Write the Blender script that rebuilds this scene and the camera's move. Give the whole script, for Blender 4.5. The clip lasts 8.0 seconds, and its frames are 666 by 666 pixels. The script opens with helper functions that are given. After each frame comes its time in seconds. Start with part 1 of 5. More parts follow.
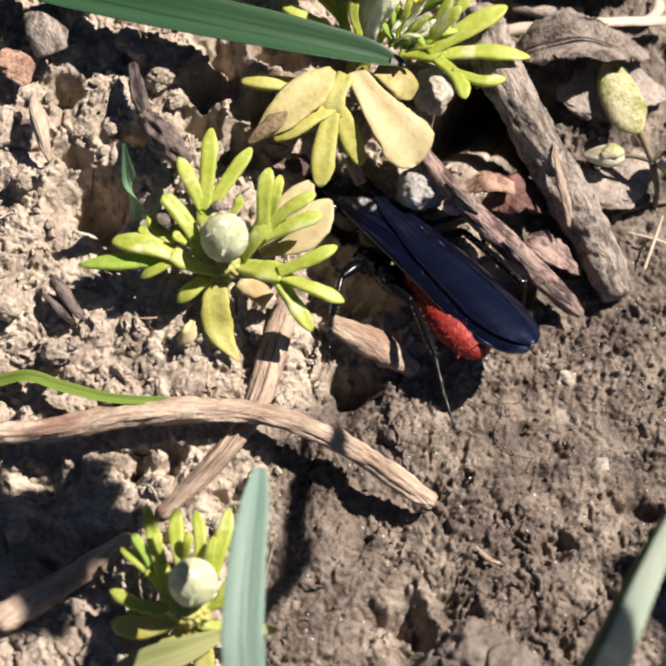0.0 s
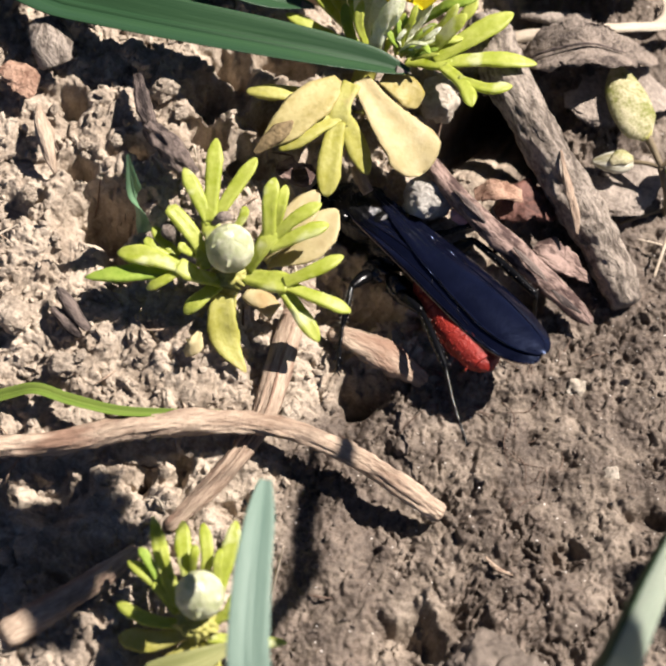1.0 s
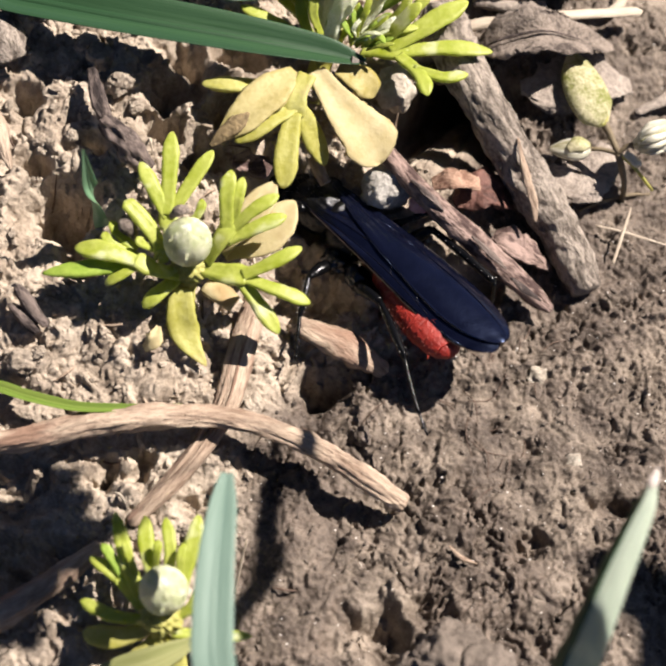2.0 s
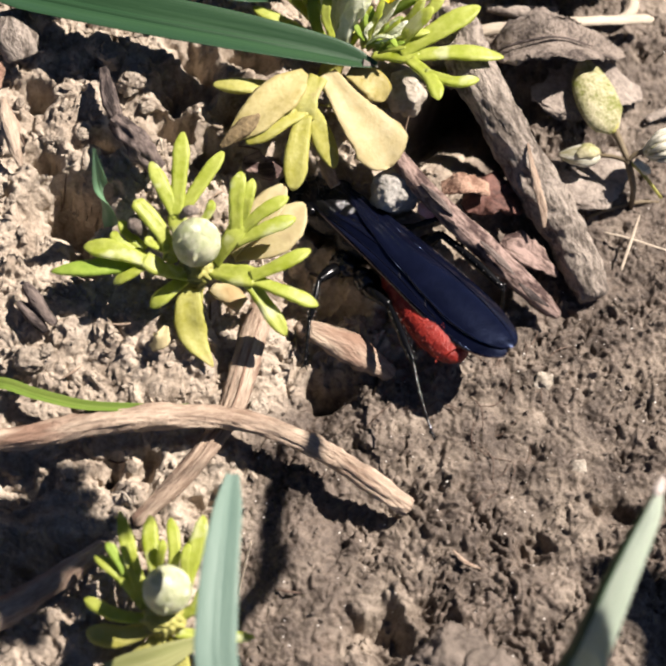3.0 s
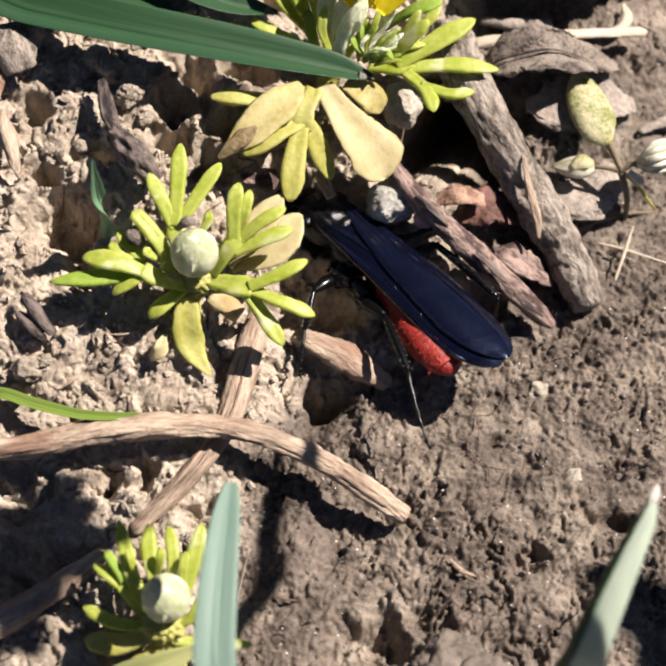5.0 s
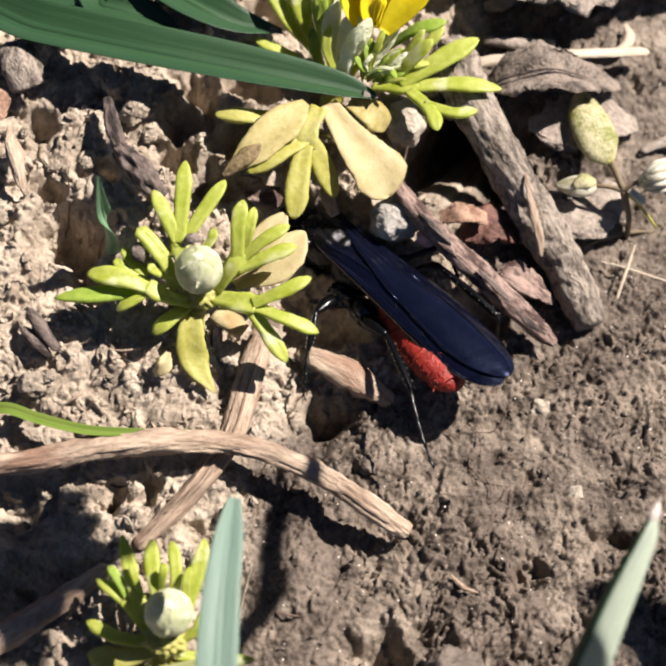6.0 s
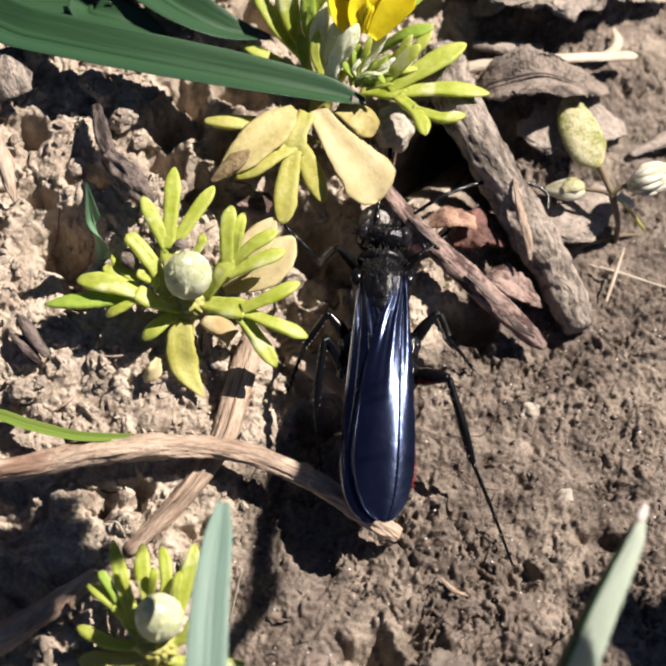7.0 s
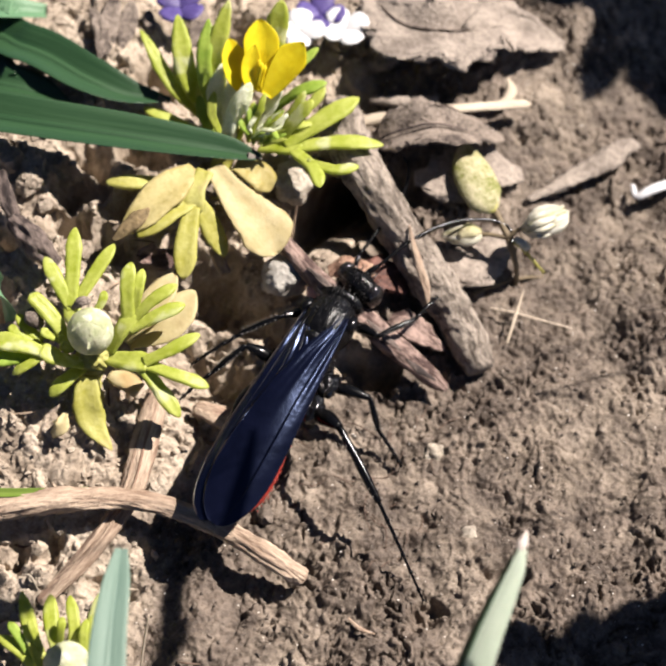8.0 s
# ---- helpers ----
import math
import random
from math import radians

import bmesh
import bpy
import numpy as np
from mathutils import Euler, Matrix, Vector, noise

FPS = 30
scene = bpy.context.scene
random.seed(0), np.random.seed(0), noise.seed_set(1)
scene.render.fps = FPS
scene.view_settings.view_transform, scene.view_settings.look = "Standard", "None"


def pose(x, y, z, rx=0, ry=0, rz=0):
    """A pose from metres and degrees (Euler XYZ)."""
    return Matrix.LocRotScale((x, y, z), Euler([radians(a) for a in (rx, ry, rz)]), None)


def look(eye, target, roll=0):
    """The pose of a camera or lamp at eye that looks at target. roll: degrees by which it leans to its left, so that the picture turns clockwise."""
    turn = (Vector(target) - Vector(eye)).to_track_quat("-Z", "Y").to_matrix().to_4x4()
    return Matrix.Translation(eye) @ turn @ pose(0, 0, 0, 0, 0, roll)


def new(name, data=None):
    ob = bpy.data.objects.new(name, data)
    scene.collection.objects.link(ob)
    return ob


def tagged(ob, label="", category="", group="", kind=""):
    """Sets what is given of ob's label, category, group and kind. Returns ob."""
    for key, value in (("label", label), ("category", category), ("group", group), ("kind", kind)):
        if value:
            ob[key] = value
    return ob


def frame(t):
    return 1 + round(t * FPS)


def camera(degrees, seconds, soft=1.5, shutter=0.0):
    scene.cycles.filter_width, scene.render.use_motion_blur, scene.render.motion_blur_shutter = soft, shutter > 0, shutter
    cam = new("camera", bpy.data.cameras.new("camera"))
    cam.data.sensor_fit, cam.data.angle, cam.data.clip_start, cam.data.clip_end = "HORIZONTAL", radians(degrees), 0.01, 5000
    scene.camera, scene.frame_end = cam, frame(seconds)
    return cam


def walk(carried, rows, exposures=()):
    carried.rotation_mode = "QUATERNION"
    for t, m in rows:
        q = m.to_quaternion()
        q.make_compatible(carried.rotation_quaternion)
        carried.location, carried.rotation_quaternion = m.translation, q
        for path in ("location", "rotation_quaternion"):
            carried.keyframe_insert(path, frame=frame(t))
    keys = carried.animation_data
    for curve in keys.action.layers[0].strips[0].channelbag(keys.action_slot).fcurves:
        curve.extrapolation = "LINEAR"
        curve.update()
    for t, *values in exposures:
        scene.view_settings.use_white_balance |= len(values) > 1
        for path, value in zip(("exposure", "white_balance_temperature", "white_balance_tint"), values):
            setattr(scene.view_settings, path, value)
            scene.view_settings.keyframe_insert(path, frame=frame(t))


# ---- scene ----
# A digger wasp on crumbly spring soil between small rosettes. All lengths below are in millimetres; K turns them into metres.
K = 0.001
PATH = [
    (0, (0.00, -44.41, 87.13), (-0.39, 0.99, 0.29), 5.05),
    (0.1, (0.25, -44.40, 87.15), (-0.43, 1.03, 0.32), 4.93),
    (0.2, (0.50, -44.39, 87.17), (-0.24, 1.13, 0.39), 4.81),
    (0.3, (0.74, -44.38, 87.19), (0.16, 1.25, 0.46), 4.68),
    (0.4, (0.99, -44.37, 87.21), (0.41, 1.39, 0.55), 4.56),
    (0.5, (1.24, -44.36, 87.23), (0.81, 1.55, 0.65), 4.44),
    (0.6, (1.19, -44.28, 87.15), (0.84, 1.59, 0.55), 4.14),
    (0.7, (1.15, -44.21, 87.07), (0.49, 1.66, 0.47), 3.84),
    (0.8, (1.10, -44.13, 86.99), (0.08, 1.69, 0.37), 3.54),
    (0.9, (1.06, -44.06, 86.91), (-0.36, 1.68, 0.25), 3.24),
    (1, (1.01, -43.98, 86.83), (-0.85, 1.63, 0.11), 2.94),
    (1.1, (1.10, -43.98, 86.77), (-1.06, 1.63, 0.06), 3.00),
    (1.2, (1.18, -43.99, 86.71), (-0.90, 1.63, 0.01), 3.06),
    (1.3, (1.27, -43.99, 86.66), (-0.65, 1.61, -0.06), 3.11),
    (1.4, (1.35, -44.00, 86.60), (-0.34, 1.59, -0.13), 3.17),
    (1.5, (1.44, -44.00, 86.54), (0.10, 1.56, -0.21), 3.23),
    (1.6, (1.42, -44.00, 86.55), (0.67, 1.49, -0.25), 3.32),
    (1.7, (1.40, -43.99, 86.56), (1.02, 1.45, -0.26), 3.41),
    (3, (1.10, -43.93, 86.68), (0.86, 1.56, -0.12), 4.60),
    (3.5, (0.84, -43.99, 86.61), (0.48, 1.40, -0.25), 4.62),
    (4, (0.81, -43.93, 86.60), (0.47, 1.42, -0.27), 4.66),
    (4.5, (0.96, -44.37, 87.07), (0.86, 1.38, 0.41), 4.78),
    (4.7, (0.94, -44.41, 87.16), (0.96, 1.56, 0.61), 4.82),
    (5.8, (0.80, -44.64, 87.64), (0.87, 1.92, 1.41), 5.02),
    (6, (0.78, -44.69, 87.72), (0.76, 2.19, 1.66), 5.05),
    (6.5, (1.04, -44.71, 87.69), (1.08, 2.36, 1.73), 4.94),
    (7, (1.48, -44.94, 87.88), (1.27, 2.32, 2.03), 4.49),
    (7.1, (2.08, -45.00, 87.94), (1.32, 2.33, 2.14), 4.06),
    (7.2, (2.67, -45.06, 88.01), (1.70, 2.45, 2.30), 3.63),
    (7.3, (3.27, -45.12, 88.07), (2.14, 2.52, 2.44), 3.20),
    (7.4, (3.86, -45.18, 88.14), (2.56, 2.59, 2.58), 2.77),
    (7.5, (4.45, -45.24, 88.20), (3.17, 2.63, 2.70), 2.34),
    (7.6, (5.05, -45.61, 88.47), (3.28, 2.58, 3.15), 2.13),
    (7.7, (5.64, -45.97, 88.73), (3.60, 2.78, 3.74), 1.92),
    (7.8, (6.24, -46.34, 89.00), (4.75, 2.92, 4.29), 1.71),
    (7.9, (6.83, -46.70, 89.26), (5.66, 3.23, 4.95), 1.50),
    (8, (7.42, -47.07, 89.53), (6.23, 3.52, 5.61), 1.28),
]
EXPOSURE = 1.25
cam = camera(20.0, 8.0, soft=2.6)
cam.data.dof.use_dof, cam.data.dof.focus_distance, cam.data.dof.aperture_fstop = True, 96.0 * K, 60.0
walk(cam, [(t, look([v * K for v in eye], [v * K for v in target], roll)) for t, eye, target, roll in PATH], exposures=[(0.0, EXPOSURE, 6500, 15), (8.0, EXPOSURE, 6500, 15)])

# ---- light ----
SUN = Vector((0.72, 0.385, 1.0)).normalized()
world = bpy.data.worlds.new("sky")
scene.world = world
world.use_nodes = True
wn = world.node_tree.nodes
sky = wn.new("ShaderNodeTexSky")
sky.sky_type, sky.sun_disc = "NISHITA", False
sky.air_density, sky.dust_density = 0.25, 0.1
sky.sun_elevation = math.asin(SUN.z)
sky.sun_rotation = math.atan2(SUN.x, SUN.y)
world.node_tree.links.new(sky.outputs[0], wn["Background"].inputs[0])
wn["Background"].inputs[1].default_value = 0.05
sun_data = bpy.data.lights.new("sun", "SUN")
sun_data.energy, sun_data.angle, sun_data.color = 4.8, radians(0.5), (1.0, 0.94, 0.85)
sun_lamp = new("sun", sun_data)
sun_lamp.matrix_world = look(SUN, (0, 0, 0))


# ---- materials ----
def material(name, dark, light, grain=1.2, fine=9.0, rough=0.7, bump=0.3, spec=0.3, through_light=0.0, stretch=(1, 1, 1), spots=None, random_shade=0.0, metal=0.0, coat=0.0, spot_size=1.0, fibre=0.0, tint=None, moist=None, sharp=0.0):
    """Two colours mixed by noise at two scales. grain, fine: features per millimetre."""
    m = bpy.data.materials.new(name)
    m.use_nodes = True
    nt = m.node_tree
    n, link = nt.nodes, nt.links.new
    bsdf = n["Principled BSDF"]
    co = n.new("ShaderNodeTexCoord")
    mp = n.new("ShaderNodeMapping")
    mp.inputs["Scale"].default_value = stretch
    if fibre:
        mp.inputs["Scale"].default_value = (1, fibre, 1)
    link(co.outputs["UV" if fibre else "Object"], mp.inputs["Vector"])
    info = n.new("ShaderNodeObjectInfo")
    add = n.new("ShaderNodeVectorMath")
    add.operation = "ADD"
    link(mp.outputs[0], add.inputs[0])
    link(info.outputs["Random"], add.inputs[1])
    big, small = n.new("ShaderNodeTexNoise"), n.new("ShaderNodeTexNoise")
    for node, scale, detail in ((big, grain, 5), (small, fine, 6)):
        node.inputs["Scale"].default_value = scale / K
        node.inputs["Detail"].default_value = detail
        node.inputs["Roughness"].default_value = 0.6
        link(add.outputs[0], node.inputs["Vector"])
    mixed = n.new("ShaderNodeMath")
    mixed.operation = "ADD"
    half = n.new("ShaderNodeMath")
    half.operation, half.inputs[1].default_value = "MULTIPLY", 0.6
    link(small.outputs[0], half.inputs[0])
    link(big.outputs[0], mixed.inputs[0])
    link(half.outputs[0], mixed.inputs[1])
    ramp = n.new("ShaderNodeMapRange")
    ramp.inputs[1].default_value, ramp.inputs[2].default_value = 0.55 + sharp, 1.05 - sharp
    link(mixed.outputs[0], ramp.inputs[0])
    col = n.new("ShaderNodeMix")
    col.data_type = "RGBA"
    col.inputs[6].default_value, col.inputs[7].default_value = (*dark, 1), (*light, 1)
    link(ramp.outputs[0], col.inputs[0])
    out = col.outputs[2]
    if moist:
        wet = n.new("ShaderNodeMix")
        wet.data_type = "RGBA"
        wet.inputs[6].default_value, wet.inputs[7].default_value = (*moist[0], 1), (*moist[1], 1)
        link(ramp.outputs[0], wet.inputs[0])
        dry = n.new("ShaderNodeAttribute")
        dry.attribute_name = "dryness"
        both = n.new("ShaderNodeMix")
        both.data_type = "RGBA"
        link(dry.outputs["Fac"], both.inputs[0])
        link(wet.outputs[2], both.inputs[6])
        link(out, both.inputs[7])
        out = both.outputs[2]
        gloss = n.new("ShaderNodeMapRange")
        gloss.inputs[3].default_value, gloss.inputs[4].default_value = 0.55, rough
        link(dry.outputs["Fac"], gloss.inputs[0])
        link(gloss.outputs[0], bsdf.inputs["Roughness"])
    if spots:
        sp = n.new("ShaderNodeTexNoise")
        sp.inputs["Scale"].default_value, sp.inputs["Detail"].default_value = spot_size / K, 3
        link(add.outputs[0], sp.inputs["Vector"])
        cut = n.new("ShaderNodeMapRange")
        cut.inputs[1].default_value, cut.inputs[2].default_value = 0.58, 0.68
        link(sp.outputs[0], cut.inputs[0])
        mx = n.new("ShaderNodeMix")
        mx.data_type = "RGBA"
        mx.inputs[7].default_value = (*spots, 1)
        link(cut.outputs[0], mx.inputs[0])
        link(out, mx.inputs[6])
        out = mx.outputs[2]
    if random_shade:
        hs = n.new("ShaderNodeHueSaturation")
        rr = n.new("ShaderNodeMapRange")
        rr.inputs[3].default_value, rr.inputs[4].default_value = 1 - random_shade, 1 + random_shade
        link(info.outputs["Random"], rr.inputs[0])
        link(rr.outputs[0], hs.inputs["Value"])
        link(out, hs.inputs["Color"])
        out = hs.outputs[0]
    link(out, bsdf.inputs["Base Color"])
    if not moist:
        bsdf.inputs["Roughness"].default_value = rough
    bsdf.inputs["Specular IOR Level"].default_value = spec
    bsdf.inputs["Metallic"].default_value = metal
    bsdf.inputs["Coat Weight"].default_value = coat
    if tint:
        bsdf.inputs["Specular Tint"].default_value = (*tint, 1)
    if bump:
        bp = n.new("ShaderNodeBump")
        bp.inputs["Strength"].default_value, bp.inputs["Distance"].default_value = bump, 0.25 * K
        link(mixed.outputs[0], bp.inputs["Height"])
        link(bp.outputs[0], bsdf.inputs["Normal"])
    if through_light:
        tr = n.new("ShaderNodeBsdfTranslucent")
        link(out, tr.inputs["Color"])
        mix = n.new("ShaderNodeMixShader")
        mix.inputs[0].default_value = through_light
        link(bsdf.outputs[0], mix.inputs[1])
        link(tr.outputs[0], mix.inputs[2])
        link(mix.outputs[0], n["Material Output"].inputs["Surface"])
    return m


M = {
    "soil": material("soil", (0.235, 0.187, 0.140), (0.45, 0.378, 0.297), 0.6, 4.6, 0.92, 0.8, 0.2, moist=((0.055, 0.042, 0.033), (0.158, 0.124, 0.098)), sharp=0.08),
    "clod": material("clod", (0.19, 0.151, 0.113), (0.39, 0.33, 0.262), 0.6, 3.6, 0.95, 1.0, 0.15, random_shade=0.16, sharp=0.06),
    "clod_damp": material("clod_damp", (0.070, 0.056, 0.045), (0.185, 0.150, 0.122), 0.6, 3.6, 0.85, 1.0, 0.25, random_shade=0.1, sharp=0.08),
    "pebble": material("pebble", (0.25, 0.21, 0.16), (0.44, 0.39, 0.32), 1.5, 5.0, 0.85, 0.8, 0.25, random_shade=0.1, sharp=0.05),
    "grain": material("grain", (0.50, 0.46, 0.40), (0.78, 0.74, 0.68), 2.0, 9.0, 0.25, 0.1, 0.6),
    "grey_stone": material("grey_stone", (0.24, 0.225, 0.20), (0.50, 0.47, 0.42), 0.8, 4.0, 0.85, 1.0, 0.25, sharp=0.05),
    "leaf": material("leaf", (0.33, 0.40, 0.022), (0.57, 0.61, 0.155), 0.5, 3.0, 0.42, 0.3, 0.4, 0.42, spots=(0.66, 0.68, 0.36), spot_size=0.6),
    "leaf_green": material("leaf_green", (0.19, 0.31, 0.03), (0.40, 0.51, 0.09), 0.5, 3.5, 0.5, 0.35, 0.3, 0.3),
    "leaf_yellow": material("leaf_yellow", (0.38, 0.36, 0.05), (0.57, 0.55, 0.20), 0.4, 3.0, 0.5, 0.4, 0.3, 0.36, spots=(0.50, 0.42, 0.18), spot_size=0.5),
    "leaf_pale": material("leaf_pale", (0.46, 0.37, 0.165), (0.60, 0.52, 0.305), 0.3, 2.0, 0.55, 0.4, 0.25, 0.3, spots=(0.42, 0.30, 0.14), spot_size=0.3),
    "leaf_tan": material("leaf_tan", (0.33, 0.265, 0.06), (0.56, 0.48, 0.22), 0.25, 2.5, 0.5, 0.4, 0.3, 0.32, sharp=0.1),
    "bud": material("bud", (0.60, 0.64, 0.38), (0.85, 0.84, 0.68), 0.8, 4.0, 0.65, 0.4, 0.2, 0.3, sharp=0.06),
    "down": material("down", (0.68, 0.72, 0.44), (0.93, 0.94, 0.78), 0.9, 8.0, 0.85, 1.0, 0.1, 0.4, sharp=0.08),
    "petal": material("petal", (0.72, 0.56, 0.006), (0.84, 0.74, 0.03), 0.5, 3.0, 0.4, 0.2, 0.3, 0.35),
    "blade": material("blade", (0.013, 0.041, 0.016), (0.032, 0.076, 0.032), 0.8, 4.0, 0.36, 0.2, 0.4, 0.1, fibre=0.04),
    # Pale tone carries the sunlight on the folded blade's sunny half.
    "blade_lit": material("blade_lit", (0.44, 0.52, 0.41), (0.62, 0.68, 0.56), 0.7, 4.0, 0.5, 0.25, 0.3, 0.12, fibre=0.04),
    "tip_pink": material("tip_pink", (0.42, 0.35, 0.31), (0.62, 0.55, 0.49), 0.9, 4.0, 0.6, 0.3, 0.3, 0.15),
    "leaf_brown": material("leaf_brown", (0.08, 0.058, 0.032), (0.28, 0.205, 0.105), 0.8, 4.0, 0.75, 0.8, 0.2, 0.1, sharp=0.08),
    "blade_grey": material("blade_grey", (0.115, 0.185, 0.145), (0.19, 0.27, 0.215), 0.6, 4.0, 0.5, 0.3, 0.3, 0.15, fibre=0.06),
    "blade_blue": material("blade_blue", (0.08, 0.19, 0.09), (0.20, 0.34, 0.20), 0.5, 4.0, 0.45, 0.2, 0.4, 0.2, fibre=0.05),
    "blade_bright": material("blade_bright", (0.085, 0.155, 0.018), (0.23, 0.30, 0.06), 0.5, 4.0, 0.45, 0.2, 0.35, 0.22, fibre=0.05),
    "blade_olive": material("blade_olive", (0.20, 0.22, 0.07), (0.38, 0.38, 0.17), 0.5, 4.0, 0.5, 0.3, 0.3, 0.25, fibre=0.05),
    "dry_tip": material("dry_tip", (0.06, 0.052, 0.045), (0.20, 0.17, 0.145), 1.0, 5.0, 0.7, 0.3, 0.3),
    "straw": material("straw", (0.20, 0.135, 0.095), (0.50, 0.39, 0.29), 0.8, 6.0, 0.75, 1.0, 0.2, fibre=0.3, spots=(0.24, 0.15, 0.105), spot_size=0.5, sharp=0.06),
    "straw_pale": material("straw_pale", (0.32, 0.26, 0.19), (0.55, 0.475, 0.375), 0.8, 4.0, 0.75, 0.6, 0.25, fibre=0.2),
    "bark": material("bark", (0.10, 0.082, 0.067), (0.33, 0.28, 0.232), 1.6, 7.0, 0.92, 1.0, 0.15, fibre=0.6, sharp=0.12),
    "bark_red": material("bark_red", (0.06, 0.036, 0.031), (0.29, 0.205, 0.172), 1.2, 5.0, 0.8, 1.0, 0.25, spots=(0.20, 0.045, 0.035), spot_size=0.35, fibre=0.5, sharp=0.14),
    "bark_dark": material("bark_dark", (0.035, 0.027, 0.025), (0.16, 0.125, 0.108), 1.2, 6.0, 0.85, 1.0, 0.2, fibre=0.4, sharp=0.14),
    "dead_leaf": material("dead_leaf", (0.06, 0.047, 0.040), (0.25, 0.205, 0.168), 0.7, 5.0, 0.85, 1.0, 0.2, sharp=0.12),
    "dead_pale": material("dead_pale", (0.16, 0.132, 0.110), (0.34, 0.288, 0.24), 0.5, 4.0, 0.85, 0.9, 0.2, sharp=0.08),
    "rust": material("rust", (0.06, 0.028, 0.022), (0.20, 0.095, 0.072), 0.9, 4.0, 0.6, 0.8, 0.3, 0.15, sharp=0.1),
    "orange": material("orange", (0.17, 0.095, 0.065), (0.40, 0.26, 0.185), 1.2, 5.0, 0.85, 1.0, 0.15, sharp=0.1),
    "pink": material("pink", (0.62, 0.33, 0.33), (0.75, 0.46, 0.45), 1.0, 5.0, 0.5, 0.2, 0.4, 0.15),
    "pod": material("pod", (0.20, 0.21, 0.05), (0.55, 0.50, 0.31), 0.9, 6.0, 0.6, 0.5, 0.3, 0.2, sharp=0.1),
    "pod_white": material("pod_white", (0.28, 0.26, 0.14), (0.72, 0.69, 0.58), 0.6, 4.0, 0.5, 0.4, 0.35, 0.2, fibre=0.15, sharp=0.14),
    "pod_stem": material("pod_stem", (0.10, 0.075, 0.045), (0.22, 0.17, 0.10), 1.0, 5.0, 0.6, 0.3, 0.3),
    "white": material("white", (0.62, 0.62, 0.63), (0.76, 0.76, 0.76), 0.6, 4.0, 0.45, 0.1, 0.3, 0.2),
    "violet": material("violet", (0.05, 0.035, 0.14), (0.12, 0.09, 0.28), 0.6, 4.0, 0.5, 0.15, 0.3, 0.2),
    "black": material("black", (0.0012, 0.0012, 0.0014), (0.004, 0.004, 0.0045), 1.0, 5.0, 0.2, 0.12, 0.25),
    "black_dull": material("black_dull", (0.0012, 0.0012, 0.0014), (0.005, 0.005, 0.0055), 2.0, 5.0, 0.25, 0.3, 0.28),
    "black_gloss": material("black_gloss", (0.0014, 0.0014, 0.0016), (0.005, 0.005, 0.0055), 1.2, 5.0, 0.14, 0.3, 0.6),
    "eye": material("eye", (0.008, 0.007, 0.007), (0.014, 0.012, 0.012), 2.0, 20.0, 0.12, 0.05, 0.6),
    "red": material("red", (0.16, 0.010, 0.006), (0.36, 0.030, 0.018), 0.9, 6.0, 0.42, 0.6, 0.4),
    "wing": material("wing", (0.0014, 0.0018, 0.0050), (0.0028, 0.0036, 0.0105), 0.3, 1.2, 0.2, 0.12, 0.5, tint=(0.42, 0.56, 1.0)),
    "wing_rim": material("wing_rim", (0.010, 0.007, 0.006), (0.055, 0.036, 0.024), 1.0, 6.0, 0.3, 0.1, 0.5),
    "hair_red": material("hair_red", (0.22, 0.02, 0.012), (0.34, 0.05, 0.03), 2.0, 9.0, 0.4, 0.0, 0.4),
    "spine": material("spine", (0.05, 0.047, 0.042), (0.28, 0.26, 0.24), 2.0, 9.0, 0.3, 0.0, 0.5),
    "vein": material("vein", (0.0015, 0.0015, 0.003), (0.004, 0.004, 0.008), 2.0, 9.0, 0.3, 0.1, 0.15),
    "hair": material("hair", (0.006, 0.006, 0.006), (0.025, 0.024, 0.023), 2.0, 9.0, 0.35, 0.0, 0.4),
    "root": material("root", (0.05, 0.03, 0.022), (0.16, 0.105, 0.075), 1.0, 6.0, 0.7, 0.3, 0.3),
}

# ---- helpers for shapes ----
ORG = {}


def thing(name, org, label, category, group=""):
    """An Empty at its base that parents its parts."""
    ob = new(name)
    ob.location = Vector(org) * K
    ob.empty_display_size = K
    ORG[ob] = Vector(org)
    return tagged(ob, label, category, group)


def mesh_from(name, bm, mat, org):
    bmesh.ops.recalc_face_normals(bm, faces=bm.faces)
    for v in bm.verts:
        v.co = (v.co - org) * K
    for f in bm.faces:
        f.smooth = True
    me = bpy.data.meshes.new(name)
    bm.to_mesh(me)
    bm.free()
    me.materials.append(M[mat])
    return me


def part(name, bm, mat, parent, label="", pivot=None):
    pivot = Vector(pivot) if pivot else ORG[parent]
    ob = new(name, mesh_from(name, bm, mat, pivot))
    ob.parent = parent
    ob.location = (pivot - ORG[parent]) * K
    ORG[ob] = pivot
    return tagged(ob, label) if label else ob


def solo(name, bm, mat, org, label, category, group=""):
    """A thing that is one mesh."""
    ob = new(name, mesh_from(name, bm, mat, Vector(org)))
    ob.location = Vector(org) * K
    ORG[ob] = Vector(org)
    return tagged(ob, label, category, group)


def spline(pts, n):
    """n points on a smooth curve through pts."""
    p = [Vector(q) for q in pts]
    p = [p[0] * 2 - p[1], *p, p[-1] * 2 - p[-2]]
    out = []
    for i in range(n):
        u = i / (n - 1) * (len(p) - 3)
        k = min(int(u), len(p) - 4)
        u -= k
        a, b, c, d = p[k:k + 4]
        out.append(0.5 * ((2 * b) + (c - a) * u + (2 * a - 5 * b + 4 * c - d) * u * u + (3 * b - a - 3 * c + d) * u ** 3))
    return out


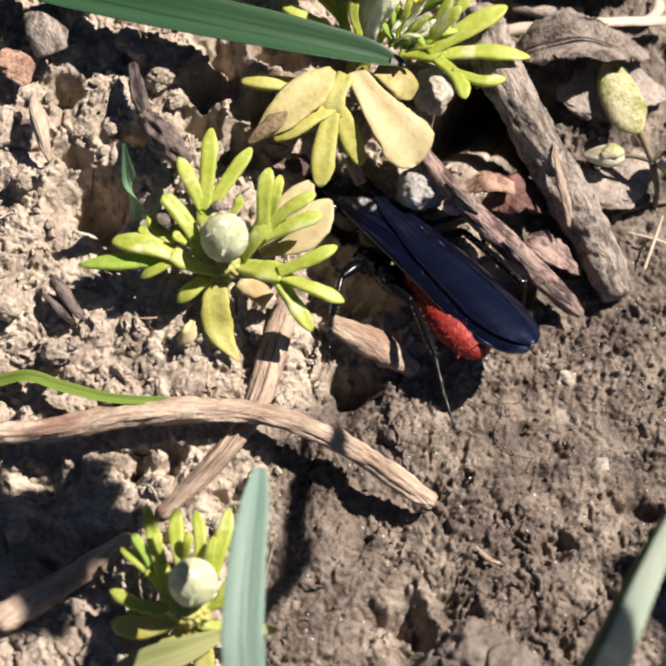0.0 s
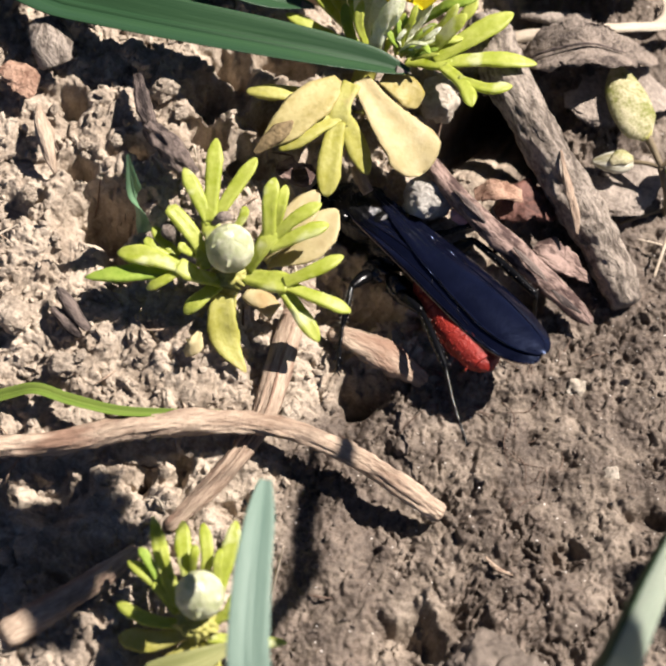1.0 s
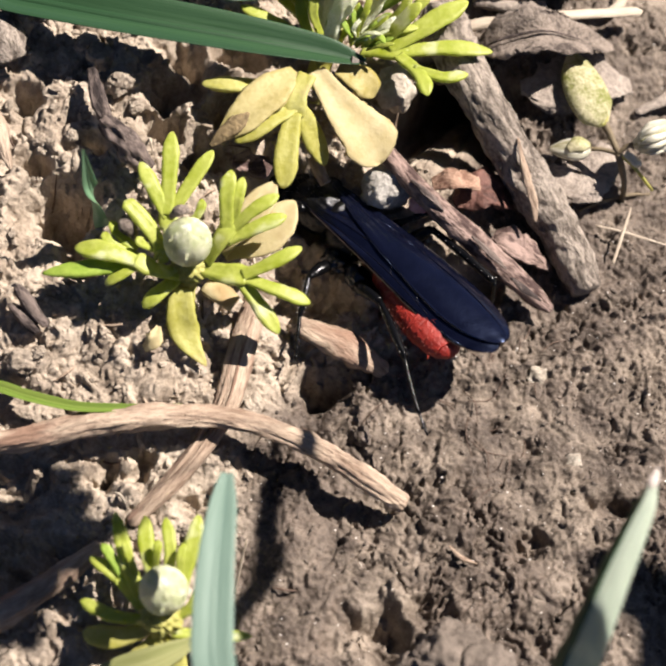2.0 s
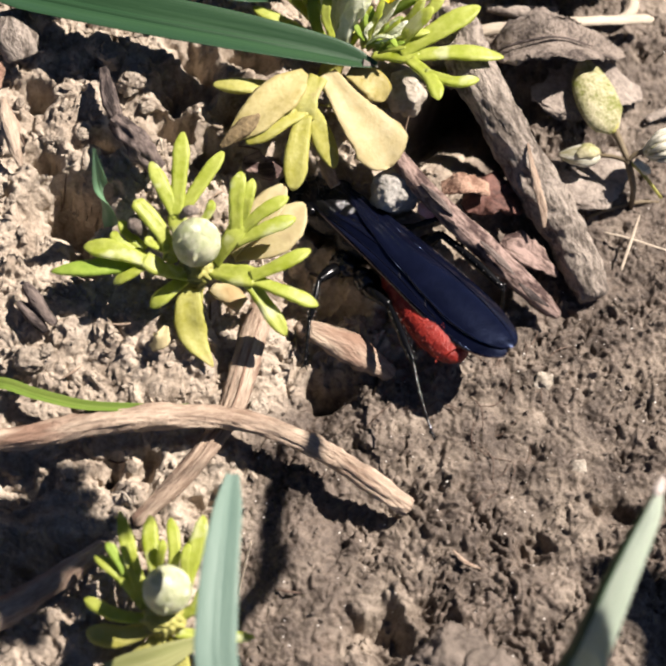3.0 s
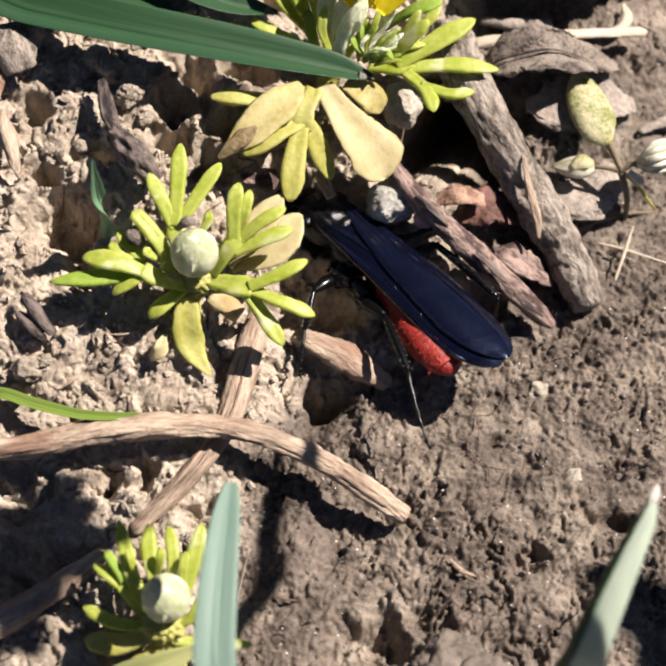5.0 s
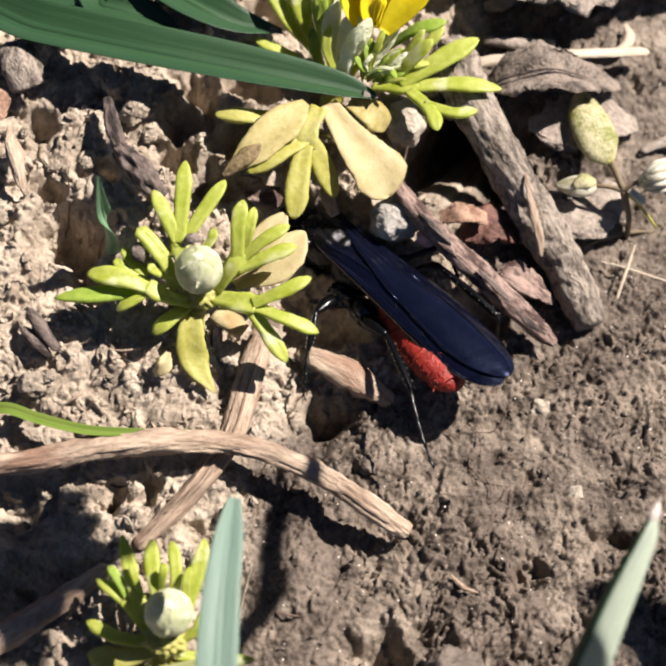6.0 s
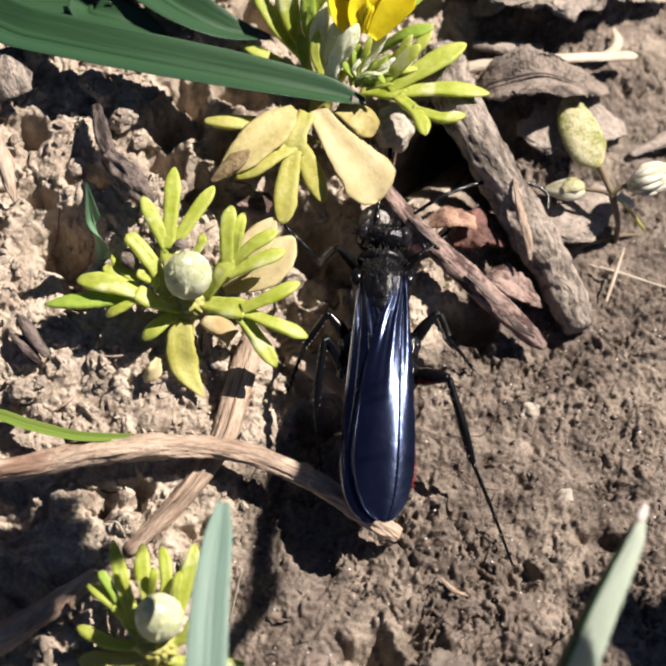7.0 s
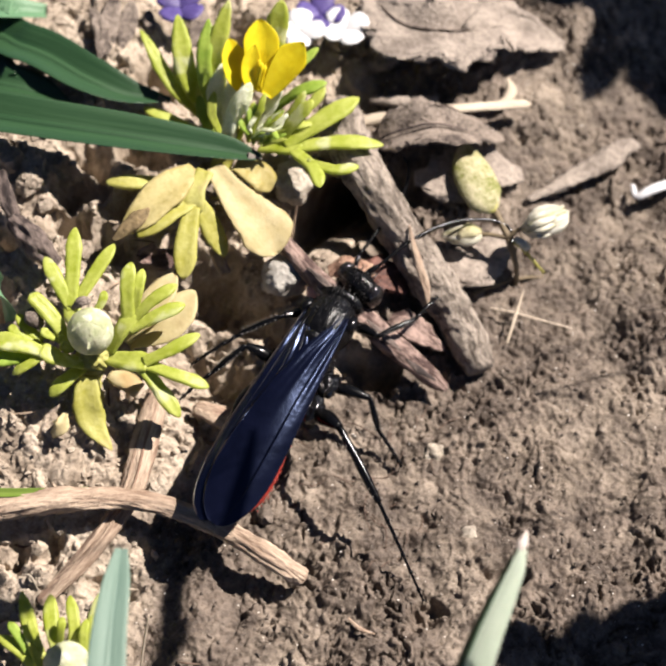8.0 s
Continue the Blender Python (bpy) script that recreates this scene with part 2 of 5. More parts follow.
def sweep(bm, pts, widths, flat=1.0, n=18, sides=10, up=(0, 0, 1), keel=0.0, rough=0.0, ridges=0.0, power=1.0, seed=0.0, blunt=0.0, tip=0.0):
    """A tapered limb along a smooth curve. widths: half-widths spread evenly along it; flat: thickness by width; keel: folds it along the
    middle; rough, ridges: uneven bark. Ends are closed."""
    path = spline(pts, n)
    profile = [max(q.x, 0.02) for q in spline([(v, 0, 0) for v in widths], n)]
    up = Vector(up)
    rings, along, uv = [], 0.0, bm.loops.layers.uv.verify()
    marks = []
    for i, c in enumerate(path):
        t = (path[min(i + 1, n - 1)] - path[max(i - 1, 0)]).normalized()
        s = t.cross(up)
        if s.length < 1e-3:
            s = t.cross(Vector((0.3, 1, 0.2)))
        s.normalize()
        m = s.cross(t)
        u = i / (n - 1)
        w = profile[i]
        if blunt:
            e = min(u, 1 - u) * (n - 1) / blunt
            w *= math.sqrt(max(0.05, 1 - max(0, 1 - e) ** 2))
        if tip:
            w *= math.sqrt(max(0.03, 1 - max(0, 1 - (1 - u) / tip) ** 2))
        ring = []
        for k in range(sides):
            a = 2 * math.pi * k / sides
            ca, sa = math.cos(a), math.sin(a)
            ca, sa = math.copysign(abs(ca) ** power, ca), math.copysign(abs(sa) ** power, sa)
            q = 1.0
            if rough:
                q += rough * noise.noise(c * 0.9 + Vector((ca * 1.5, sa * 1.5, seed))) + 0.6 * rough * noise.noise(c * 2.6 + Vector((ca * 3, sa * 3, seed)))
            if ridges:
                q += ridges * noise.noise(Vector((k * 1.37 + seed, i * 0.09, seed)))
            if ridges:
                q += 0.5 * ridges * noise.noise(Vector((6 * ca + seed, 6 * sa, along * 0.35)))
            ring.append(bm.verts.new(c + s * (w * ca * q) + m * (w * flat * sa * q + keel * w * (abs(ca) - 0.4))))
        rings.append(ring)
        marks.append((along, w))
        along += (path[min(i + 1, n - 1)] - c).length
    for i, (a, b) in enumerate(zip(rings, rings[1:])):
        for k in range(sides):
            f = bm.faces.new((a[k], a[(k + 1) % sides], b[(k + 1) % sides], b[k]))
            wide = 6.28 * max(widths)
            for loop, (u, r) in zip(f.loops, ((k, i), (k + 1, i), (k + 1, i + 1), (k, i + 1))):
                loop[uv].uv = (u / sides * wide * K, marks[r][0] * K)
    for ring in (rings[0], rings[-1]):
        mid = bm.verts.new(sum((v.co for v in ring), Vector()) / sides)
        for k in range(sides):
            bm.faces.new((ring[k], ring[(k + 1) % sides], mid))
    return bm


def swept(*a, **k):
    return sweep(bmesh.new(), *a, **k)


def ball(bm, c, r, sub=3, rough=0.0, freq=1.0, seed=0.0, turn=None):
    """An ellipsoid of half-axes r at c, uneven by rough."""
    got = bmesh.ops.create_icosphere(bm, subdivisions=sub, radius=1)["verts"]
    turn = turn or Matrix()
    for v in got:
        d = v.co.normalized()
        q = 1 + rough * (noise.noise(d * freq + Vector((seed, seed * 2, 0))) + 0.5 * noise.noise(d * freq * 2.7 + Vector((0, seed, seed))))
        v.co = Vector(c) + turn @ Vector((d.x * r[0] * q, d.y * r[1] * q, d.z * r[2] * q))
    return bm


# ---- ground ----
def hashed(ix, iy, seed):
    v = np.sin(ix * 127.1 + iy * 311.7 + seed * 74.7) * 43758.5453
    return v - np.floor(v)


def smooth_noise(x, y, seed):
    ix, iy = np.floor(x), np.floor(y)
    fx, fy = x - ix, y - iy
    fx, fy = fx * fx * (3 - 2 * fx), fy * fy * (3 - 2 * fy)
    a, b = hashed(ix, iy, seed), hashed(ix + 1, iy, seed)
    c, d = hashed(ix, iy + 1, seed), hashed(ix + 1, iy + 1, seed)
    return (a * (1 - fx) + b * fx) * (1 - fy) + (c * (1 - fx) + d * fx) * fy - 0.5


def rugged(x, y, seed, octaves=4):
    out, amp = 0, 1.0
    for k in range(octaves):
        out = out + amp * smooth_noise(x * 2.03 ** k, y * 2.03 ** k, seed + k)
        amp *= 0.52
    return out


def lumps(x, y, seed, sharp=2.2, lean=0.0):
    """Clods: each cell of its own height and slope, falling to cracks."""
    shape = np.shape(x)
    best, second = np.full(shape, 9.0), np.full(shape, 9.0)
    top = np.zeros(shape)
    ix, iy = np.floor(x), np.floor(y)
    for dx in (-1, 0, 1):
        for dy in (-1, 0, 1):
            cx, cy = ix + dx, iy + dy
            px = cx + 0.15 + 0.7 * hashed(cx, cy, seed)
            py = cy + 0.15 + 0.7 * hashed(cx, cy, seed + 5)
            d = np.hypot(x - px, y - py)
            near = d < best
            second = np.where(near, best, np.minimum(second, d))
            mine = 0.35 + 0.65 * hashed(cx, cy, seed + 9) + lean * ((hashed(cx, cy, seed + 13) - 0.5) * (x - px) + (hashed(cx, cy, seed + 17) - 0.5) * (y - py))
            top = np.where(near, mine, top)
            best = np.where(near, d, best)
    return np.sqrt(np.clip((second - best) * sharp, 0, 1)) * top


def step(a, b, v):
    u = np.clip((v - a) / (b - a), 0, 1)
    return u * u * (3 - 2 * u)


def crumbly(x, y):
    """1 on the loose dry soil, 0 on the smooth moist soil."""
    edge = -3.5 + 11.0 * step(-6.5, 5.0, y) + 6 * step(20, 32, y) + 1.6 * rugged(x * 0.3, y * 0.3, 40, 2)
    return step(1.6, -1.6, x - edge)


# Several hollows are added only to darken soil that lies in shade.
HOLES = (  # place, radius, depth; the two deepest are the burrow
    ((6.14, 12.00), 2.3, 12.0), ((8.23, 11.60), 2.0, 12.0), ((-3.18, 24.97), 1.4, 3), ((-0.21, 24.71), 1.2, 2.8), ((-4.44, 20.30), 1.2, 2.8), ((-7.54, 22.90), 0.9, 2), ((-7.34, 14.45), 1.1, 2.4), ((-4.88, 14.94), 1.2, 2.5), ((8.58, 3.90), 1.25, 2.6), ((-12.97, 5.21), 1.7, 4.9), ((-15.15, 10.99), 0.8, 2.2), ((-11.95, 9.24), 0.7, 1.6), ((-8.33, 10.17), 1.2, 3.2), ((-7.84, 12.70), 1.4, 3.4),
    ((-14.38, 7.64), 0.9, 2.6), ((-5.98, 8.89), 1.2, 2.6), ((-3.86, 7.63), 1.2, 2.2), ((-2.87, 6.70), 1.6, 1.8),
    ((-9.70, -7.56), 0.75, 1.8), ((-7.65, -6.95), 0.7, 1.4), ((-4.70, -8.75), 1.2, 1.0), ((-12.07, 3.20), 1.0, 2.2), ((-4.70, 11.37), 1.2, 2.4), ((0.86, -2.04), 1.05, 2.8), ((-0.77, 3.51), 2.0, 1.8), ((-0.99, 8.09), 2.0, 2.9), ((1.4, 6.9), 1.6, 2.6), ((3.2, 5.2), 1.3, 2.0),
    ((4.12, 11.19), 1.5, 2.0), ((0.8, 2.6), 1.3, 2.0), ((-16.48, 5.42), 0.5, 1.0), ((-15.08, 4.67), 0.5, 1.0), ((-13.97, -8.45), 2.0, 1.4), ((-12.10, -12.68), 1.8, 1.6), ((9.42, 14.69), 1.8, 1.0),
    ((11.35, -9.60), 0.9, 1.1), ((12.13, -8.97), 0.7, 1.0), ((15.6, -6.98), 0.8, 1.0), ((4.2, -14.6), 1.7, 2.0), ((6.9, -13.1), 0.9, 1.0), ((11.3, 0.35), 0.5, 0.5), ((9.9, -3.4), 0.35, 0.5), ((11.2, -4.6), 0.4, 0.5), ((8.3, -6.2), 0.45, 0.5),
)


def mound(x, y):
    """The gentle rise of the soil, without its clods."""
    return 0.24 * (np.log1p(np.exp(np.clip(y + 3.0, -30, 30))) - np.log1p(np.exp(np.clip(y - 13.0, -30, 30)))) * step(17, 4, x - 0.6 * (y - 8)) * np.exp(-np.clip(y - 30, 0, 500) / 25) + 2.2 * step(0, -8, x) * step(-10, 0, y) * step(40, 20, y) * step(-60, -25, x)


def pits(x, y):
    """How deep the ragged hollows between the clods are."""
    rx = x + 1.0 * rugged(x * 0.6, y * 0.6, 31, 2) + 0.3 * rugged(x * 1.7, y * 1.7, 35, 2)
    ry = y + 1.0 * rugged(x * 0.6, y * 0.6, 33, 2) + 0.3 * rugged(x * 1.7, y * 1.7, 37, 2)
    out = 0 * rx
    for c, r, deep in HOLES:
        if deep < 5:
            out = np.maximum(out, 1.15 * deep * np.exp(-((np.hypot(rx - c[0], (ry - c[1]) * 1.15) / r) ** 2) ** 1.5))
    return out


def height(x, y):
    x, y = np.asarray(x, float), np.asarray(y, float)
    wx = x + 0.9 * rugged(x * 0.5, y * 0.5, 3) + 0.4 * rugged(x * 1.7, y * 1.7, 5, 3)
    wy = y + 0.9 * rugged(x * 0.5, y * 0.5, 7) + 0.4 * rugged(x * 1.7, y * 1.7, 9, 3)
    m = crumbly(x, y)
    loose = 0.55 * lumps(wx / 3.9, wy / 3.9, 1, 4.0, 1.0) + 0.36 * lumps(wx / 1.6, wy / 1.6, 2, 3.5, 1.2) + 0.15 * lumps(wx / 0.66, wy / 0.66, 3, 3.0, 1.4) + 0.07 * lumps(x / 0.3, y / 0.3, 4, 2.5, 1.2)
    loose = loose + 0.9 * rugged(x * 0.16, y * 0.16, 11) + 0.5 * rugged(wx * 0.9, wy * 0.9, 12) + 0.13 * rugged(x * 3.6, y * 3.6, 13, 3) - 0.5
    patch = np.clip(rugged(x * 0.3, y * 0.3, 26, 2) * 2.2 + 0.35, 0, 1)
    cracks = np.clip(0.06 - np.abs(rugged(wx * 0.55, wy * 0.55, 25)), 0, 1) * 8.0 * patch
    moist = 0.9 * rugged(x * 0.25, y * 0.25, 21, 3) + 0.5 * np.abs(rugged(wx * 0.8, wy * 0.8, 22)) + (0.14 + 0.3 * patch) * rugged(wx * 2.1, wy * 2.1, 23, 4) + 0.15 * rugged(x * 4.4, y * 4.4, 28, 4)
    moist = moist + 0.05 * lumps(x / 0.36, y / 0.36, 29, 2.5, 1.4) + (0.02 + 0.13 * patch) * lumps(wx / 0.95, wy / 0.95, 24, 3.0, 1.4) - cracks - 0.2
    z = m * loose + (1 - m) * moist + mound(x, y)
    z = z - pits(x, y)
    far = np.hypot(x - 2, y - 5)
    w = step(34, 80, far)
    return z * (1 - w) + w * ((5 * rugged(x * 0.035, y * 0.035, 70, 2) + 1.0) * step(700, 200, far) + 14 * rugged(x * 0.0015, y * 0.0015, 72, 2) * step(200, 900, far))


def burrow(x, y):
    """How far the soil drops in the hole between the twigs."""
    out = 0
    for c, r, deep in HOLES:
        if deep > 5:
            out = np.maximum(out, deep * np.exp(-((np.hypot(x - c[0], (y - c[1]) * 1.2) / r) ** 2) ** 3.0))
    return out


def gz(x, y):
    return float(height(np.array([x]), np.array([y]))[0])


def build_ground():
    def ladder(a, b, fine):
        mid = np.arange(a, b, fine)
        grow = np.cumsum(fine * 1.24 ** np.arange(1, 47))
        return np.concatenate([(a - grow)[::-1], mid, b + grow])
    xs, ys = ladder(-22.0, 28.0, 0.075), ladder(-21.0, 36.0, 0.08)
    X, Y = np.meshgrid(xs, ys)
    Z = height(X, Y)
    nx, ny = len(xs), len(ys)
    side = 0.3 * crumbly(X, Y)  # uneven sides of the hollows
    X, Y = X + side * rugged(Y * 1.1, Z * 2.2 + 0.4 * X, 51, 3), Y + side * rugged(X * 1.1, Z * 2.2 + 0.4 * Y, 53, 3)
    drop = burrow(X, Y)  # the burrow slants away under the twigs
    co = np.stack([X + 0.3 * drop, Y + 0.95 * drop, Z - drop], -1).reshape(-1, 3) * K
    i = np.arange(nx * ny).reshape(ny, nx)
    quads = np.stack([i[:-1, :-1], i[:-1, 1:], i[1:, 1:], i[1:, :-1]], -1).reshape(-1, 4)
    me = bpy.data.meshes.new("ground")
    me.from_pydata(co.tolist(), [], quads.tolist())
    me.polygons.foreach_set("use_smooth", np.ones(len(quads), bool))
    me.materials.append(M["soil"])
    dry = np.clip(crumbly(X, Y) * 0.9 + 0.5 * rugged(X * 0.22, Y * 0.22, 60) + 0.35 * rugged(X * 1.1, Y * 1.1, 61) + 0.08 + 0.12 * step(18, 30, Y), 0, 1)
    away = step(34, 80, np.hypot(X - 2, Y - 5))
    dry = dry * (1 - away) + away * (0.5 + 0.5 * rugged(X * 0.002, Y * 0.002, 71, 2))
    me.attributes.new("dryness", "FLOAT", "POINT").data.foreach_set("value", dry.ravel())
    return tagged(new("ground", me), "crumbly brown soil, moist and smooth in part", "soil", kind="structure")


build_ground()


# ---- clods, crumbs and stones ----
def chipped(bm, cuts, seed, keep=0.12):
    """Cuts flat, uneven faces into a rounded lump."""
    r = random.Random(seed)
    for k in range(cuts):
        n = Vector((r.gauss(0, 1), r.gauss(0, 1), r.gauss(0, 1))).normalized()
        far = max(v.co.dot(n) for v in bm.verts) * r.uniform(0.68, 0.92)
        for v in bm.verts:
            over = v.co.dot(n) - far
            if over > 0:
                v.co -= n * over * (1 - keep)
    return bm


def clod_meshes(mat):
    made = []
    for k in range(9):
        bm = chipped(ball(bmesh.new(), (0, 0, 0), (1.1, 0.9 + 0.05 * (k % 4), 0.7 + 0.05 * (k % 3)), 5, 0.3, 1.5, k * 3.1), 9, k)
        for v in bm.verts:
            v.co += v.co.normalized() * (0.07 * noise.noise(v.co * 3.5 + Vector((k, 0, 0))) + 0.045 * noise.noise(v.co * 9) + 0.03 * noise.noise(v.co * 21))
        made.append(mesh_from("soil_clod", bm, mat, Vector()))
    return made


CLODS, DAMP_CLODS = clod_meshes("clod"), clod_meshes("clod_damp")


def clod(x, y, r, kind=0, sink=0.35, turn=0.0, damp=False):
    ob = new("soil_clod", (DAMP_CLODS if damp else CLODS)[kind % len(CLODS)])
    ob.matrix_world = Matrix.Translation(Vector((x, y, gz(x, y) + r * (0.62 - sink))) * K) @ pose(0, 0, 0, 20 * math.sin(kind * 2.2), 15 * math.cos(kind), turn) @ Matrix.Scale(r, 4)
    return tagged(ob, "damp grey-brown clod of soil, half sunk" if damp else "dry grey-brown clod of crumbly soil on the ground", "soil clod", "clods of loose soil")


rng = random.Random(4)
for k in range(200):
    x, y = rng.uniform(-21, 9), rng.uniform(-20, 33)
    if crumbly(x, y) > 0.6 and burrow(x, y) < 0.05 and pits(x, y) < 0.2 and not (y > 16 and x < -3):
        clod(x, y, rng.choice((0.22, 0.28, 0.34, 0.42, 0.5, 0.65, 0.85)) * rng.uniform(0.8, 1.2), k, 0.3, rng.uniform(0, 360))


for k in range(70):
    (x, y), r, deep = rng.choice(HOLES[2:])
    a = rng.uniform(0, 6.3)
    x, y = x + 1.25 * r * math.cos(a), y + 1.25 * r * math.sin(a)
    if crumbly(x, y) > 0.6 and pits(np.array([x]), np.array([y]))[0] < 0.9:
        clod(x, y, rng.uniform(0.2, 0.5), k, 0.3, rng.uniform(0, 360))
for x, y, r, k, turn in ((7.73, -15.6, 1.7, 7, 40), (9.3, -16.4, 1.8, 6, 90), (5.98, -17.2, 1.5, 1, 70), (8.6, -14.9, 0.8, 3, 10)):
    clod(x, y, r, k, 0.35, turn, True)


def build_crumbs(name, mat, label, seed, count, where, largest):
    bits = []
    for k in range(5):
        bm = ball(bmesh.new(), (0, 0, 0), (1, 0.85, 0.7), 1, 1.1, 2.6, k * 2.3)
        bits.append((np.array([v.co[:] for v in bm.verts]), np.array([[v.index for v in f.verts] for f in bm.faces])))
        bm.free()
    r = np.random.RandomState(seed)
    verts, faces, n = [], [], 0
    xy = r.uniform((-22, -21), (27, 35), (count, 2))
    keep = r.uniform(size=count) < where(crumbly(xy[:, 0], xy[:, 1]))
    xy = xy[keep & (burrow(xy[:, 0], xy[:, 1]) < 0.05) & (pits(xy[:, 0], xy[:, 1]) < 0.25)]
    z = height(xy[:, 0], xy[:, 1])
    for (x, y), h in zip(xy, z):
        v, f = bits[r.randint(5)]
        s = 0.04 + largest * r.uniform() ** 4
        a = r.uniform(0, 6.3)
        c, q = math.cos(a), math.sin(a)
        p = np.stack([v[:, 0] * c - v[:, 1] * q, v[:, 0] * q + v[:, 1] * c, v[:, 2]], -1) * s + (x, y, h + 0.25 * s)
        verts.append(p)
        faces.append(f + n)
        n += len(v)
    me = bpy.data.meshes.new(name)
    me.from_pydata((np.concatenate(verts) * K).tolist(), [], np.concatenate(faces).tolist())
    me.materials.append(M[mat])
    tagged(new(name, me), label, "soil crumbs", kind="stuff")


build_crumbs("soil_crumbs", "clod", "loose dry soil crumbs scattered over the ground", 5, 15000, lambda m: m ** 2, 0.24)
build_crumbs("damp_soil_crumbs", "clod_damp", "small damp soil crumbs on the moist ground", 6, 12000, lambda m: 1 - m, 0.13)


def build_grains():
    """Tiny mineral grains on the moist soil, their wet sparkle put into a bright colour."""
    bm = ball(bmesh.new(), (0, 0, 0), (1, 0.8, 0.7), 1, 0.5, 1.9, 3.3)
    v, f = np.array([q.co[:] for q in bm.verts]), np.array([[q.index for q in p.verts] for p in bm.faces])
    bm.free()
    r = np.random.RandomState(8)
    xy = r.uniform((-8, -20), (27, 30), (900, 2))
    xy = xy[(crumbly(xy[:, 0], xy[:, 1]) < 0.5) & (burrow(xy[:, 0], xy[:, 1]) < 0.05)]
    z = height(xy[:, 0], xy[:, 1])
    size = 0.025 + 0.05 * r.uniform(size=len(xy)) ** 2
    p = v[None] * size[:, None, None] + np.concatenate([xy, (z + 0.3 * size)[:, None]], 1)[:, None]
    tri = f[None] + len(v) * np.arange(len(xy))[:, None, None]
    me = bpy.data.meshes.new("sand_grains")
    me.from_pydata((p.reshape(-1, 3) * K).tolist(), [], tri.reshape(-1, 3).tolist())
    me.materials.append(M["grain"])
    tagged(new("sand_grains", me), "tiny sand grains on moist soil, wet sparkle put into a bright colour", "sand grains", kind="stuff")


build_grains()


def stone(name, p, r, mat, label, category="pebble", seed=1.0, turn=0.0, rough=0.35):
    bm = chipped(ball(bmesh.new(), (0, 0, 0), r, 4, rough, 1.6, seed), 8, int(seed))
    for v in bm.verts:
        v.co += v.co.normalized() * (0.07 * noise.noise(v.co * 3) + 0.03 * noise.noise(v.co * 8))
    bmesh.ops.rotate(bm, verts=bm.verts, matrix=Matrix.Rotation(radians(turn), 3, "Z"))
    bmesh.ops.translate(bm, verts=bm.verts, vec=p)
    return solo(name, bm, mat, p, label, category)


def on(p, lift=0.0):
    """The point of the soil's surface under p, lifted."""
    return Vector((p[0], p[1], gz(p[0], p[1]) + lift))


stone("pebble", on((11.84, -0.13, 0.30), 0.3), (0.62, 0.6, 0.5), "pebble", "small pale cream pebble on moist soil", seed=2)
stone("grey_pebble", on((3.46, 8.19, 3.68), 1.0), (1.25, 1.3, 1.0), "grey_stone", "grey angular pebble beside the wasp", seed=3, turn=30)
stone("grey_pebble", on((3.63, 13.31, 4.71), 0.9), (1.1, 1.3, 0.9), "pebble", "pale rough pebble under yellow-green leaves", seed=5)
# This lump's dark colour stands in for the shade it lies in.
stone("knob_of_soil", on((3.17, -4.44, 0.02), 0.0), (0.5, 0.6, 0.4), "clod_damp", "smooth lump of soil, its shade put into a dark colour", "soil lump", seed=6)
# Sunken stone added for what is only a pale patch of soil.
stone("pale_grain", on((13.80, -4.93, 0.00), -0.12), (0.5, 0.55, 0.3), "pebble", "flat pale patch on moist soil, added as a sunken stone", seed=7)
stone("pink_petal", (5.22, 7.32, 3.50), (0.55, 0.5, 0.45), "pink", "small pink withered petal", "petal", seed=8, rough=0.2)

# ---- twigs, stalks and dry leaves ----
bm = swept([(5.81, 18.77, 4.84), (6.69, 15.63, 5.42), (8.42, 12.50, 5.13), (11.00, 9.35, 3.08), (13.08, 6.89, 1.47), (14.37, 4.43, 0.61)], [1.2, 1.3, 1.18, 1.1, 1.18, 1.12, 1.08, 0.85], 0.92, 120, 48, rough=0.16, ridges=0.13, blunt=2)
twig = thing("twig", (11.16, 10.16, 1.80), "thick grey-brown weathered twig lying on soil", "twig")
part("stem", bm, "bark", twig)
part("bark_flake", swept([(10.04, 10.65, 5.37), (10.57, 8.78, 4.74), (11.06, 7.71, 4.07), (11.23, 6.80, 3.49)], [0.06, 0.2, 0.2, 0.08], 0.4, 30, 12, rough=0.4), "straw", twig, "split paler strip of bark")
bm = swept([(2.57, 10.51, 4.82), (4.48, 8.25, 4.59), (6.84, 6.47, 3.71), (9.22, 4.99, 2.54), (11.37, 3.64, 1.52), (12.46, 3.05, 0.96)], [0.4, 0.5, 0.58, 0.64, 0.62, 0.5, 0.25], 0.85, 60, 28, rough=0.12, ridges=0.22, seed=4, blunt=2)
red_twig = thing("twig", (6.96, 7.45, 2.11), "thin reddish-brown twig with peeling bark", "twig")
part("stem", bm, "bark_red", red_twig)
for a, b, c in (((4.69, 7.84, 5.07), (5.61, 7.11, 4.87), (6.44, 6.51, 4.41)), ((7.96, 5.51, 3.81), (8.90, 4.80, 3.47), (9.86, 4.22, 2.90)), ((10.12, 3.89, 2.64), (10.94, 3.39, 2.35), (11.77, 3.08, 1.92))):
    part("bark_strip", swept([a, b, c], [0.06, 0.22, 0.05], 0.3, 16, 8, rough=0.3), "bark_dark", red_twig, "peeling strip of dark bark")
bm = swept([(-12.02, 12.06, 6.94), (-11.51, 10.50, 6.82), (-11.03, 9.48, 6.19)], [0.2, 0.42, 0.34], 0.7, 40, 20, rough=0.35, ridges=0.3, seed=2, blunt=1.5)
solo("twig", bm, "bark_dark", (-11.70, 11.34, 5.60), "thin dark splinter of twig", "twig")
